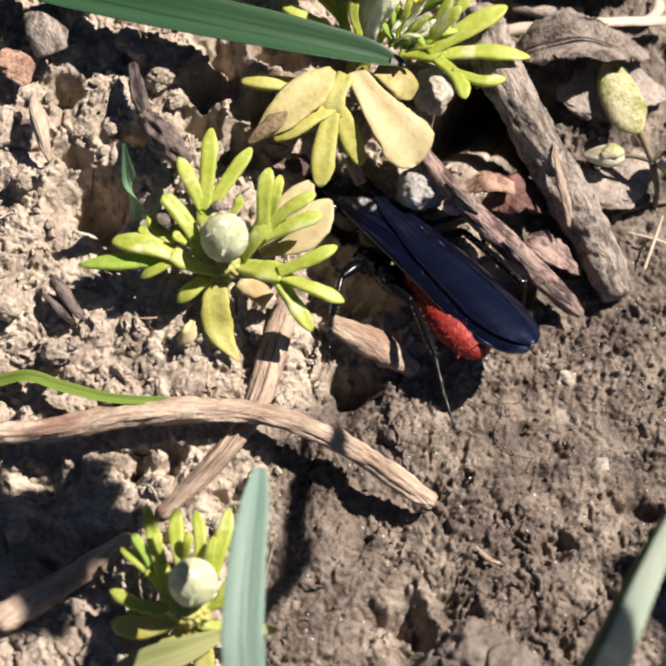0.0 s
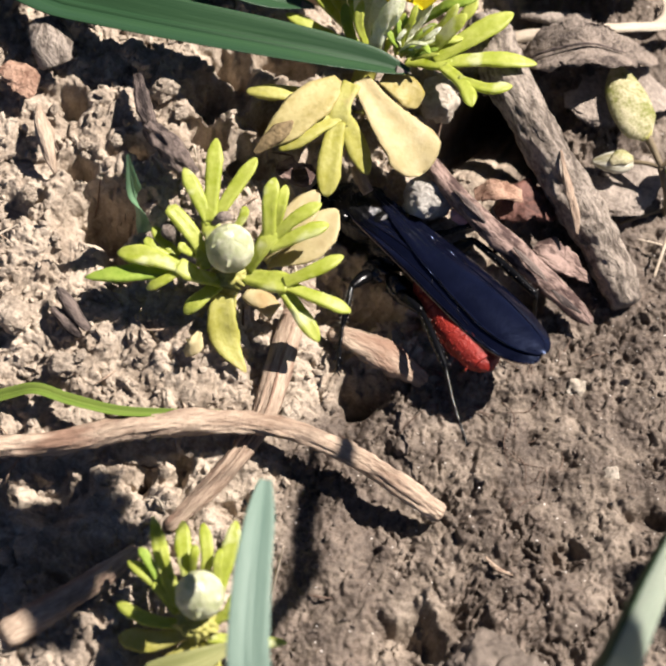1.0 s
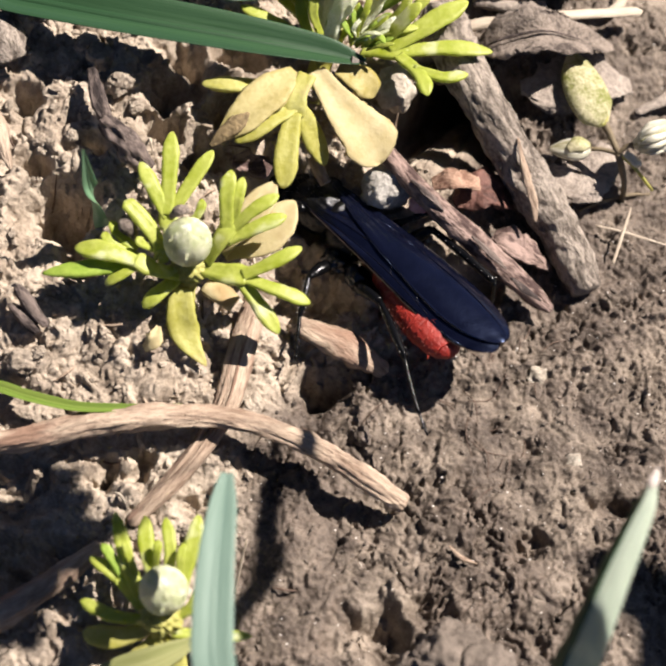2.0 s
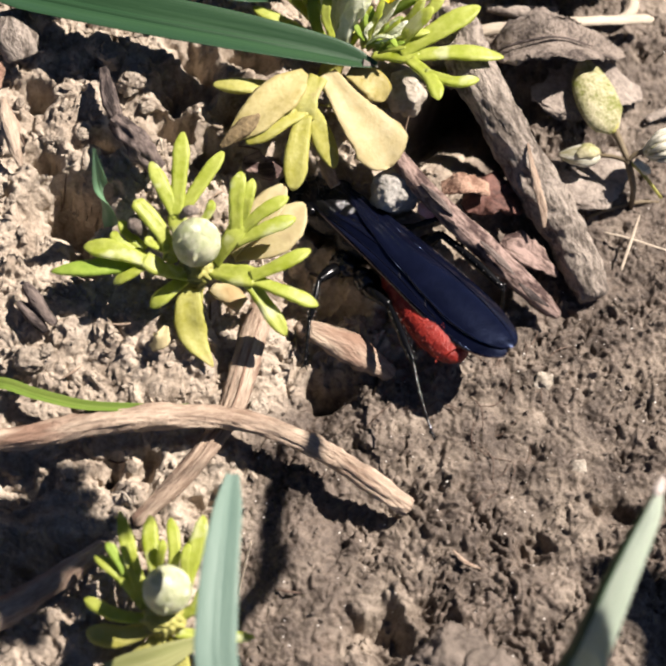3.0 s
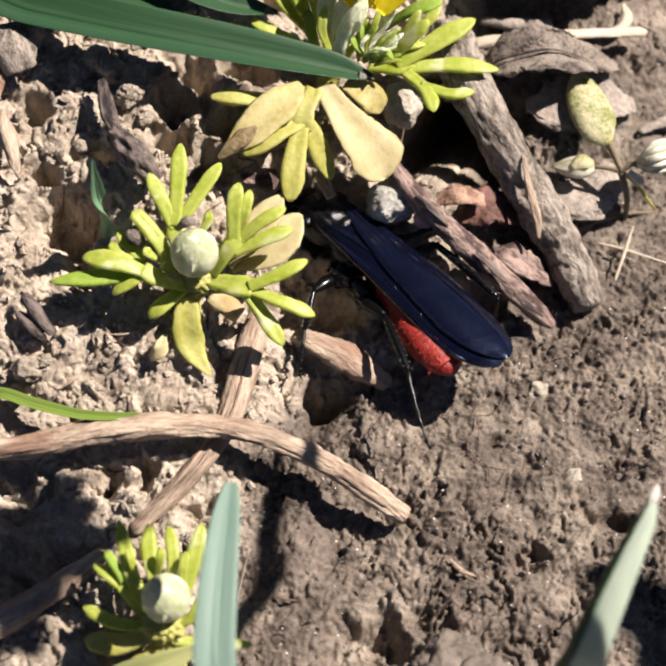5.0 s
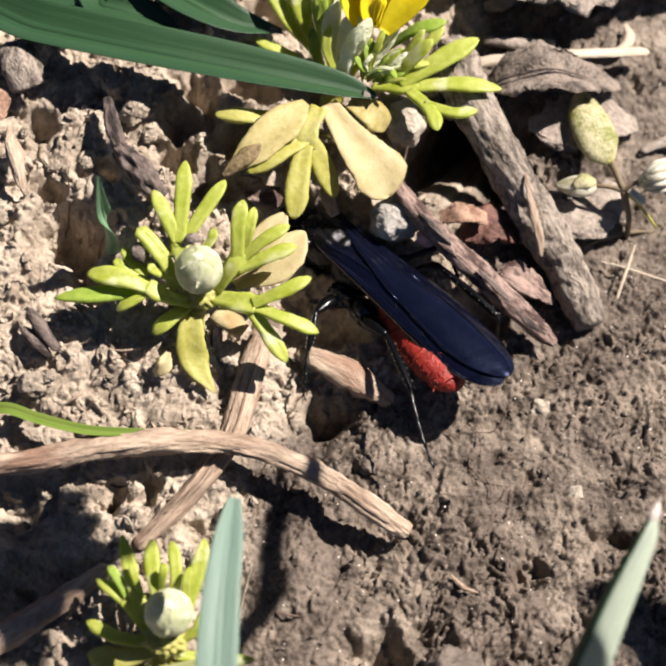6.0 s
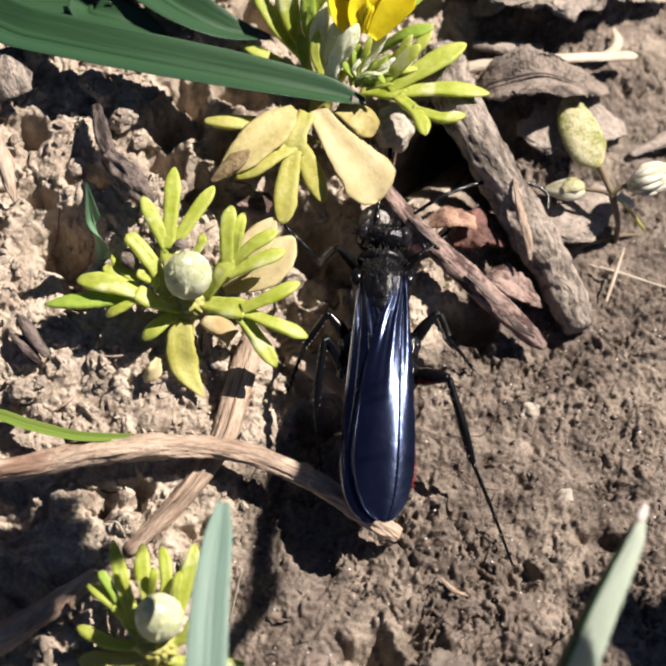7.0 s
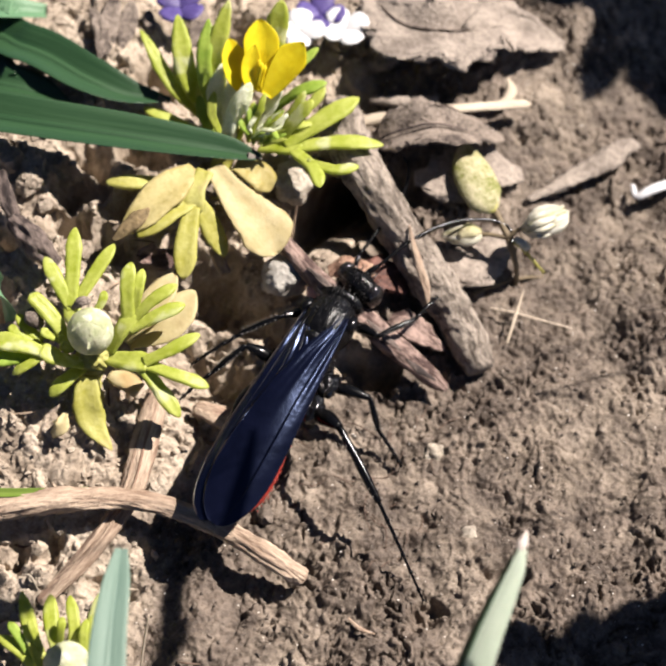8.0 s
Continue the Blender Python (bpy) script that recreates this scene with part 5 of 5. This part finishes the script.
for k in range(40):
    c = Vector((rng.uniform(-20, 4), rng.uniform(-14, 20), 0))
    a = rng.uniform(0, 6.3)
    d = Vector((math.cos(a), math.sin(a), 0)) * rng.uniform(0.4, 1.2)
    e = Vector((-d.y, d.x, 0)) * rng.uniform(-0.3, 0.3)
    solo("plant_fibre", swept([on(c - d, 0.05), on(c + e, 0.3), on(c + d, 0.05)], [0.03, 0.07, 0.03], 0.6, 14, 6), rng.choice(("root", "straw", "straw_pale")), on(c), "thin dry plant fibre on crumbly soil", "plant fibre", "dry plant fibres")

# ---- tall plants outside the view, added so that their shadows lie on the soil ----
def sunward(p, h):
    """The point h above the soil on the sun's ray to p."""
    return Vector(p) + SUN / SUN.z * h


blade([(46, -34, 0), (38, -22, 26), sunward((-1.35, -18.25, 0.00), 40), sunward((-1.43, -12.12, 0.00), 42), sunward((-1.30, -7.87, 0.02), 42), sunward((-1.12, -3.96, 0.15), 40)], [0.9, 0.9, 0.62, 0.5, 0.48, 0.42, 0.1], "blade", "tall arching grass blade", keel=0.1, up=(0.72, 0.385, 1))
weed = thing("shade_weed", (52, 10, 0), "unseen tall broad-leaved weed, added to cast shade", "weed")
part("stem", swept([(52, 10, -0.5), (51, 10, 15), (50, 12, 32)], [1.0, 0.9, 0.6], 1, 16, 10), "blade_bright", weed)
for a, b, c in (((51, 10, 18), (47, -2, 29), (39.0, -2.9, 30)), ((51, 10, 20), (54, -8, 29), (50, -24, 27)), ((50, 12, 26), (55, 34, 31), (42.5, 42.5, 30))):
    part("leaf", swept([a, b, c], [0.6, 4.5, 6.0, 5.2, 1.8], 0.06, 24, 14, keel=0.2), "blade", weed)
# Unseen leafy tops, placed on the sun's rays to shade chosen soil.
def shade_herb(base, top, size, leaves, seed):
    herb = thing("shade_herb", base, "unseen tall thin-stemmed herb, its leafy top added to cast shade", "herb", "tall herbs")
    base, top = Vector(base), Vector(top)
    part("stem", swept([base - Vector((0, 0, 0.5)), base.lerp(top, 0.55) + Vector((2, 1, 3)), top], [0.2, 0.06, 0.04], 1, 24, 8), "blade_bright", herb)
    for k in range(leaves):
        a = 6.28 / leaves * k + seed
        d = Vector((math.cos(a), math.sin(a), 0.35 * math.sin(k * 2.1)))
        r = size * (1 + 0.26 * math.sin(k * 1.7 + seed))
        part("leaf", swept([top, top + d * r * 0.55 + Vector((0, 0, 0.4)), top + d * r], [0.5, 0.28 * size, 0.28 * size, 0.5], 0.3, 14, 8, tip=0.3), "leaf_green", herb)


shade_herb((64, 32, 0), (29.2, 11.0, 60), 4.8, 11, 0.0)
shade_herb((58, 22, 0), sunward((-12.59, -10.74, 0.00), 44), 2.9, 9, 0.7)
shade_herb((62, 6, 0), sunward((-15.04, -11.08, 0.00), 48), 2.8, 9, 1.9)
shade_herb((70, -6, 0), sunward((21.0, -13.2, 0.00), 50), 5.5, 12, 0.4)
shade_herb((72, 50, 0), sunward((21.8, 28.8, 0.00), 50), 5.6, 13, 1.1)


# ---- wasp ----
def wing_point(s, u, v):
    """A point of a folded wing: u from its base to its tip, v from its inner to its outer edge."""
    outer = np.interp(u, (0, 0.08, 0.2, 0.4, 0.6, 0.75), (1.15, 1.28, 1.4, 1.6, 1.78, 1.84))
    inner = np.interp(u, (0, 0.08, 0.2, 0.4, 0.6, 0.75), (-0.75, -0.45, 0.15, 0.8, 1.15, 1.3))
    end = math.sqrt(max(0.0, 1 - max(0.0, (u - 0.7) / 0.3) ** 2.3))
    mid, half = (outer - inner) / 2, (outer + inner) / 2
    x = s * (0.25 * (1 - end) + mid * (0.3 + 0.7 * end) + v * half * end)
    z = 3.92 - 1.1 * u - 1.15 * u ** 3 + (0.05 if s > 0 else -0.04) - 0.19 * x * x * (1 - 0.3 * u) - 0.02 * abs(x) ** 3
    fold = max(0.0, 1 - u / 0.6) ** 1.2
    z += fold * (0.12 * math.sin(7.5 * v + 0.6 + 1.5 * u) * (0.55 + 0.45 * v) + 0.022 * math.sin(17 * v + 3 * u)) + 0.018 * math.sin(5 * v + 7 * u) * u
    return Vector((x, 0.3 - 12.9 * u, z))


def build_wasp():
    """Looks along +y, stands on z = 0, its thorax over the origin."""
    w = thing("wasp", (0, 0, 0), "black wasp with folded dark blue wings and red abdomen, on soil", "wasp")
    bm = ball(bmesh.new(), (0, 0.1, 2.75), (1.5, 1.85, 1.36), 5, 0.04, 3)
    for v in bm.verts:  # two long furrows on the back
        v.co.z -= 0.07 * sum(math.exp(-((v.co.x - c) / 0.1) ** 2) for c in (-0.62, 0.62)) * max(0, v.co.z - 3)
    part("thorax", bm, "black_dull", w)
    part("scutellum", ball(bmesh.new(), (0, -1.35, 3.25), (0.8, 0.55, 0.6), 3, 0.05, 3), "black_dull", w)
    part("pronotum", ball(bmesh.new(), (0, 1.8, 2.75), (1.3, 0.5, 0.95), 3, 0.03, 3), "black_dull", w)
    part("rear_thorax", ball(bmesh.new(), (0, -2.3, 2.25), (1.3, 1.75, 1.2), 4, 0.05, 3), "black_dull", w)
    head = part("head", ball(bmesh.new(), (0, 3.2, 2.6), (1.42, 0.8, 1.12), 4, 0.04, 3), "black_dull", w, pivot=(0, 2.1, 2.6))
    PARTS["head"] = head
    for s in (-1, 1):
        part("eye", ball(bmesh.new(), (s * 1.04, 3.3, 2.75), (0.46, 0.62, 0.8), 3), "eye", head)
        part("jaw", swept([(s * 0.75, 3.55, 1.8), (s * 0.7, 4.05, 1.45), (s * 0.15, 4.3, 1.3)], [0.2, 0.18, 0.05], 0.8, 10, 8), "black", head)
    for s in (-0.32, 0, 0.32):
        part("simple_eye", ball(bmesh.new(), (s, 3.0 + abs(s) * 0.5, 3.66), (0.11, 0.11, 0.09), 2), "eye", head)
    for name, parent, c, r, count, long in (("bristles", head, (0, 3.2, 2.6), (1.38, 0.76, 1.1), 80, 0.3), ("bristles", w, (0, 0.6, 2.75), (1.47, 1.7, 1.34), 110, 0.2), ("bristles", w, (0, -2.3, 2.25), (1.28, 1.7, 1.18), 80, 0.26)):
        bm = bmesh.new()
        for k in range(count):
            a, b = rng.uniform(0, 6.28), rng.uniform(0.1, 1.6)
            d = Vector((math.cos(a) * math.sin(b), math.sin(a) * math.sin(b), math.cos(b)))
            p = Vector(c) + Vector((d.x * r[0], d.y * r[1], d.z * r[2]))
            q = Vector((rng.gauss(0, 0.06), 0.08 + rng.gauss(0, 0.06), 0))
            sweep(bm, [p, p + d * long * 0.5, p + d * long + q], [0.014, 0.011, 0.003], 1, 4, 4)
        part(name, bm, "hair", parent)
    part("face", ball(bmesh.new(), (0, 3.65, 2.3), (0.8, 0.38, 0.7), 3, 0.05, 3), "black", head)
    belly = part("abdomen", swept([(0, -3.4, 2.1), (0, -4.2, 2.0), (0, -4.9, 1.9), (0, -5.6, 1.8)], [0.24, 0.32, 0.6, 0.95, 1.08], 0.8, 16, 22), "red", w, "finely haired red abdomen", pivot=(0, -2.9, 2.3))
    bm = bmesh.new()
    for y, r, e in ((-5.3, 1.04, 1.24), (-6.3, 1.21, 1.34), (-7.3, 1.31, 1.34), (-8.3, 1.3, 1.2), (-9.2, 1.14, 0.9)):
        z = 1.86 + (y + 5.3) * 0.12
        part("segment", swept([(0, y, z), (0, y - 0.6, z - 0.07), (0, y - 1.2, z - 0.14), (0, y - 1.28, z - 0.15)], [r * 0.99, r * 1.01, e * 1.0, e * 0.97], 0.7, 14, 28), "red", belly)
        for k in range(55):
            a = rng.uniform(-0.4, 3.54)
            d = Vector((math.cos(a), -0.5, math.sin(a) * 0.8))
            p = Vector((math.cos(a) * r, y - rng.uniform(0, 1.2), z - 0.08 + math.sin(a) * r * 0.7))
            sweep(bm, [p, p + d * 0.04, p + d * 0.08 - Vector((0, 0.05, 0))], [0.005, 0.004, 0.0015], 1, 4, 4)
    part("bristles", bm, "hair_red", belly)
    part("tail_tip", swept([(0, -10.2, 1.22), (0, -10.6, 1.18), (0, -10.95, 1.12)], [0.88, 0.68, 0.38], 0.7, 14, 22, tip=0.5), "red", belly)
    for s in (-1, 1):
        part("wing_joint", ball(bmesh.new(), (s * 1.3, 0.35, 3.4), (0.36, 0.5, 0.3), 3), "black", w)
        for y, z in ((-2.9, 1.5), (-4.5, 1.3)):
            part("coxa", ball(bmesh.new(), (s * 1.45, y + 0.3, z + 0.15), (0.62, 0.8, 0.62), 4, 0.3, 2.0, y), "black_gloss", w)
        bm = bmesh.new()
        rows, n, c = [], 60, 41
        for i in range(n):
            u = 1 - (1 - i / (n - 1)) ** 1.8
            rows.append([bm.verts.new(wing_point(s, u, j / (c - 1) * 2 - 1)) for j in range(c)])
        for a, b in zip(rows, rows[1:]):
            for j in range(c - 1):
                bm.faces.new((a[j], a[j + 1], b[j + 1], b[j]))
        bmesh.ops.remove_doubles(bm, verts=bm.verts, dist=0.0005)
        bmesh.ops.solidify(bm, geom=bm.faces[:], thickness=0.04)
        wing = part("wing", bm, "wing", w, "folded smoky blue-black wing")
        raised = Vector((0, 0, 0.012))
        for line in (((0.03, 0.86), (0.3, 0.9), (0.6, 0.93), (0.82, 0.9)), ((0.03, 0.45), (0.25, 0.55), (0.5, 0.66), (0.72, 0.8)), ((0.03, 0.05), (0.25, 0.12), (0.45, 0.2), (0.66, 0.34)), ((0.04, -0.4), (0.2, -0.4), (0.4, -0.35), (0.6, -0.2)), ((0.45, 0.2), (0.48, 0.45), (0.5, 0.66)), ((0.6, 0.3), (0.62, 0.5), (0.66, 0.76)), ((0.36, 0.16), (0.33, -0.1), (0.32, -0.37))):
            part("vein", swept([wing_point(s, *q) + raised for q in line], [0.014, 0.012, 0.008], 1, 24, 6), "vein", wing)
        edge = [wing_point(s, u, 1.0) for u in np.linspace(0.06, 0.99, 30)]
        part("wing_rim", swept(edge, [0.016, 0.018, 0.02, 0.018, 0.012], 1, 90, 6), "wing_rim", wing, "thin brownish wing edge")
        base = Vector((s * 0.35, 3.75, 2.95))
        reach = [base + Vector(q) * Vector((s, 1, 1)) for q in ((0.5, 0.7, 0.4), (1.5, 2.9, 1.0), (2.9, 5.2, 1.0), (4.6, 6.7, 0.7), (5.7, 6.9, 0.4), (6.2, 6.2, 0.1))]
        mine = part("antenna", swept(reach, [0.09, 0.105, 0.1, 0.085, 0.05], 1, 70, 8, rough=0.1), "black", w, pivot=base)
        part("scape", swept([base, base.lerp(reach[0], 0.5) + Vector((0, 0, 0.05)), reach[0]], [0.14, 0.17, 0.13], 1, 8, 8), "black", mine)
        ANT[s] = mine
    PARTS["abdomen"] = belly
    return w


PARTS, ANT, LEGS = {}, {}, {}
wasp = build_wasp()


def leg(key, hip, knee, ankle, toe, fat=0.3):
    """Three links, each turning at its upper joint: thigh, shin with spines, and jointed foot."""
    hip, knee, ankle, toe = map(Vector, (hip, knee, ankle, toe))
    thigh = part("thigh", swept([hip, hip.lerp(knee, 0.5) + Vector((0, 0, 0.12)), knee], [fat * 1.1, fat * 1.6, fat * 1.3, fat * 0.75], 0.85, 18, 12, rough=0.05), "black", wasp, pivot=hip)
    bm = swept([knee, knee.lerp(ankle, 0.5) + Vector((0, 0, 0.06)), ankle], [fat * 0.6, fat * 0.72, fat * 0.8, fat * 0.6], 1, 18, 10, rough=0.1)
    shin = part("shin", bm, "black", wasp, pivot=knee)
    along = (ankle - knee).normalized()
    side = along.cross(Vector((0, 0, 1))).normalized()
    for j in range(16):
        p = knee.lerp(ankle, 0.1 + 0.056 * j)
        d = side * (0.2 * (-1) ** j) + Vector((0, 0, 0.16)) + along * 0.2
        part("spine", swept([p, p + d * 0.6, p + d * 1.1], [0.028, 0.022, 0.008], 1, 6, 5), "spine", shin)
    bm = swept([ankle, ankle.lerp(toe, 0.5) + Vector((0, 0, 0.1)), toe], [0.11, 0.09, 0.06], 1, 24, 8)
    for j in range(5):
        p = ankle.lerp(toe, 0.18 + 0.18 * j) + Vector((0, 0, 0.08))
        ball(bm, p, (0.13, 0.13, 0.11), 2)
        for s in (-1, 1):
            sweep(bm, [p, p + side * s * 0.14 + along * 0.1, p + side * s * 0.2 + along * 0.24], [0.03, 0.02, 0.008], 1, 4, 4)
    for s in (-1, 1):
        sweep(bm, [toe, toe + along * 0.15 + side * s * 0.12, toe + along * 0.22 + side * s * 0.2 - Vector((0, 0, 0.1))], [0.05, 0.03, 0.01], 1, 6, 5)
    foot = part("foot", bm, "black", wasp, pivot=ankle)
    LEGS[key] = ((thigh, shin, foot), (hip, knee, ankle, toe))


leg("right_front", (0.9, 1.3, 1.8), (2.63, 0.9, 2.5), (3.84, 2.9, 2.3), (4.31, 4.64, 2.5), 0.2)
leg("right_middle", (1.6, -2.5, 1.5), (3.78, -2.19, 1.6), (4.71, -2.87, 0.06), (6.4, -3.37, -1.5), 0.22)
leg("right_hind", (1.7, -4.2, 1.3), (3.4, -5.0, 2.5), (6.87, -7.2, 1.03), (10.75, -9.52, -2.2), 0.3)
leg("left_front", (-0.9, 1.3, 1.8), (-2.2, -0.6, 2.96), (-3.85, -2.13, 2.1), (-5.51, -4.52, 1.17), 0.2)
leg("left_middle", (-1.6, -2.5, 1.5), (-3.2, -2.9, 2.4), (-4.2, -4.5, 1.4), (-5.2, -6.4, 0.5), 0.24)
leg("left_hind", (-1.7, -4.2, 1.3), (-1.9, -6.4, 1.9), (-1.8, -9.7, 0.8), (-2.6, -5.9, -0.7), 0.3)


# ---- what moves ----
def stand(t, thorax, tail, pitch=-3.0, back=12.7, lift=0.25, roll=0.0):
    """The wasp's pose: its thorax over one point of the ground and its wing tips towards another."""
    d = (Vector(thorax) - Vector(tail)).to_2d().normalized()
    thorax = Vector(tail).to_2d() + d * back
    return (t, Matrix.Translation(Vector((thorax[0], thorax[1], float(mound(thorax[0], thorax[1])) + lift)) * K) @ pose(0, 0, 0, 0, 0, math.degrees(math.atan2(-d.x, d.y))) @ pose(0, 0, 3 * K, 0, roll, 0) @ pose(0, 0, -3 * K) @ pose(0, 0, 0, pitch))


def bent(key, joints):
    """The poses of a leg's three links whose knee, ankle and toe point towards three places of the wasp's space."""
    rest = LEGS[key][1]
    at, out = rest[0], []
    for a, b, aim in zip(rest, rest[1:], joints or rest[1:]):
        way = (Vector(aim) - at).normalized()
        out.append(Matrix.Translation(at * K) @ (b - a).rotation_difference(way).to_matrix().to_4x4())
        at = at + way * (b - a).length
    return out


STANCES = {  # knee, ankle and toe: while it digs, as it backs out, and once it has turned (None: as built)
    "right_front": (((2.4, 2.6, 2.6), (2.6, 4.6, 1.2), (2.0, 5.8, 0.4)), ((1.8, 2.0, 2.9), (2.9, 3.4, 2.6), (3.7, 4.6, 2.4)), None),
    "right_middle": (((2.2, -4.6, 3.6), (3.4, -4.9, 3.4), (3.2, -6.6, 2.2)), ((2.5, -1.5, 2.3), (3.4, -1.4, 1.2), (4.9, -2.3, -0.6)), None),
    "right_hind": (((3.6, -6.2, 4.2), (2.9, -8.1, 2.2), (2.9, -9.6, 0.4)), ((3.04, -4.7, 2.2), (4.71, -8.18, 0.67), (6.98, -12.37, -2.35)), None),
    "left_front": (((-2.2, 2.4, 2.8), (-2.8, 4.2, 1.4), (-2.2, 5.6, 0.4)), ((-1.9, 1.6, 3.2), (-2.8, 2.0, 2.6), (-3.7, 2.6, 2.0)), None),
    "left_middle": (((-3.6, -2.7, 1.8), (-5.3, -3.8, 0.5), (-7.3, -5.5, -1.3)), ((-2.6, -1.5, 2.6), (-3.5, -2.4, 1.7), (-4.4, -4.4, 0.6)), None),
    "left_hind": (((-2.6, -8.4, 2.3), (-4.5, -11.4, 0.6), (-6.9, -15.6, -2.1)), ((-2.3, -3.6, 2.2), (-3.2, -7.0, 0.8), (-2.5, -9.6, -1.2)), None),
}


def motions():
    walk(wasp, [
        stand(0, (0.49, 7.08, 4.50), (9.90, -1.45, 2.80), -13, 12.7, -2.75, 12),
        stand(1, (0.67, 7.08, 4.50), (10.01, -1.53, 2.80), -13, 12.7, -2.75, 12),
        stand(1.5, (0.64, 7.10, 4.50), (9.93, -1.56, 2.80), -13, 12.7, -2.75, 12),
        stand(3, (0.68, 7.09, 4.50), (10.00, -1.55, 2.80), -13, 12.7, -2.75, 12),
        stand(3.5, (0.63, 7.03, 4.50), (9.96, -1.59, 2.80), -13, 12.7, -2.75, 12),
        stand(4.5, (0.65, 7.05, 4.50), (9.98, -1.58, 2.80), -13, 12.7, -2.75, 12),
        stand(6, (0.50, 6.88, 4.50), (9.97, -1.59, 2.80), -13, 12.7, -2.75, 12),
        stand(6.3, (-0.06, 6.56, 4.50), (9.55, -1.73, 2.80), -13, 12.7, -2.75, 12),
        stand(6.5, (-0.36, 6.19, 4.50), (8.70, -2.71, 2.80), -9, 12.7, -2, 4),
        stand(6.7, (0.27, 5.58, 4.50), (9.25, -3.40, 2.80), -6, 12.7, -1.4, 2),
        stand(6.8, (0.23, 4.30, 4.50), (8.04, -5.71, 2.80), 4, 12.7, 0.1, 0),
        stand(6.9, (3.68, 3.64, 4.50), (4.55, -9.03, 2.80), -3, 12.7, 0.2, 0),
        stand(7, (3.57, 3.55, 4.50), (4.09, -9.14, 2.80), -3, 12.7, 0.25, 0),
        stand(7.1, (4.43, 3.65, 4.50), (1.08, -8.60, 2.80), -3, 12.7, 0.25, 0),
        stand(7.2, (4.96, 3.74, 4.50), (0.73, -8.24, 2.80), -3, 12.7, 0.25, 0),
        stand(7.5, (5.71, 3.99, 4.50), (-0.20, -7.25, 2.80), -3, 12.7, 0.25, 0),
        stand(7.7, (5.78, 4.93, 4.50), (0.28, -6.52, 2.80), -3, 12.7, 0.25, 0),
        stand(8, (5.75, 4.51, 4.50), (0.37, -6.99, 2.80), -3, 12.7, 0.25, 0),
    ])
    walk(PARTS["abdomen"], [(t, pose(0, -3.2 * K, 2.35 * K, b, 0, a)) for t, a, b in ((0, -12, 2), (1.0, -13, 3), (1.5, -12, 2), (3.5, -12, 2), (4.5, -13, 3), (6.0, -12, 2), (6.5, -9, 2), (7.0, 6, 4), (7.2, 7, 4), (7.5, 7, 4), (7.7, 5, 4), (8.0, 4, 4))])
    walk(PARTS["head"], [(t, pose(0, 2.1 * K, 2.6 * K, b, 0, a)) for t, a, b in ((0, 0, -15), (6.3, 0, -15), (6.7, -5, 0), (7.0, -4, 0), (7.2, -20, 0), (7.5, -22, 0), (8.0, -18, 0))])
    for key, (dig, back, last) in STANCES.items():
        links, rest = LEGS[key]
        last = last or rest[1:]
        up = [Vector(q) + Vector((0, 0.5, 0.7)) for q in back]
        stirred = [Vector(q) + Vector((0, 0.12, 0.1 * k)) for k, q in enumerate(dig)] if "front" not in key else [Vector(q) + Vector((0, -0.5, 0.5)) for q in dig]
        rows = [(0, dig), (0.5, stirred), (1.0, dig), (1.5, stirred), (3.0, dig), (3.5, stirred), (4.0, dig), (4.7, stirred), (5.8, dig), (6.3, dig), (6.7, up), (7.0, back), (7.1, [Vector(q) + Vector((0, 0.4, 0.6)) for q in back]), (7.2, last), (7.5, last), (8.0, last)]
        made = [(t, bent(key, joints)) for t, joints in rows]
        for k, link in enumerate(links):
            walk(link, [(t, ms[k]) for t, ms in made])
    for side, turns in ((1, ((0, 40), (6.5, 40), (6.9, 10), (7.0, -30), (7.2, -20), (7.5, 40), (7.7, 12), (8.0, 2))), (-1, ((0, -40), (6.5, -40), (6.9, -10), (7.0, -35), (7.2, -50), (7.5, -40), (7.7, -35), (8.0, -30)))):
        base = ANT[side].location.copy()
        walk(ANT[side], [(t, Matrix.Translation(base) @ pose(0, 0, 0, -50 if t < 6.6 else -8, 0, a)) for t, a in turns])


motions()
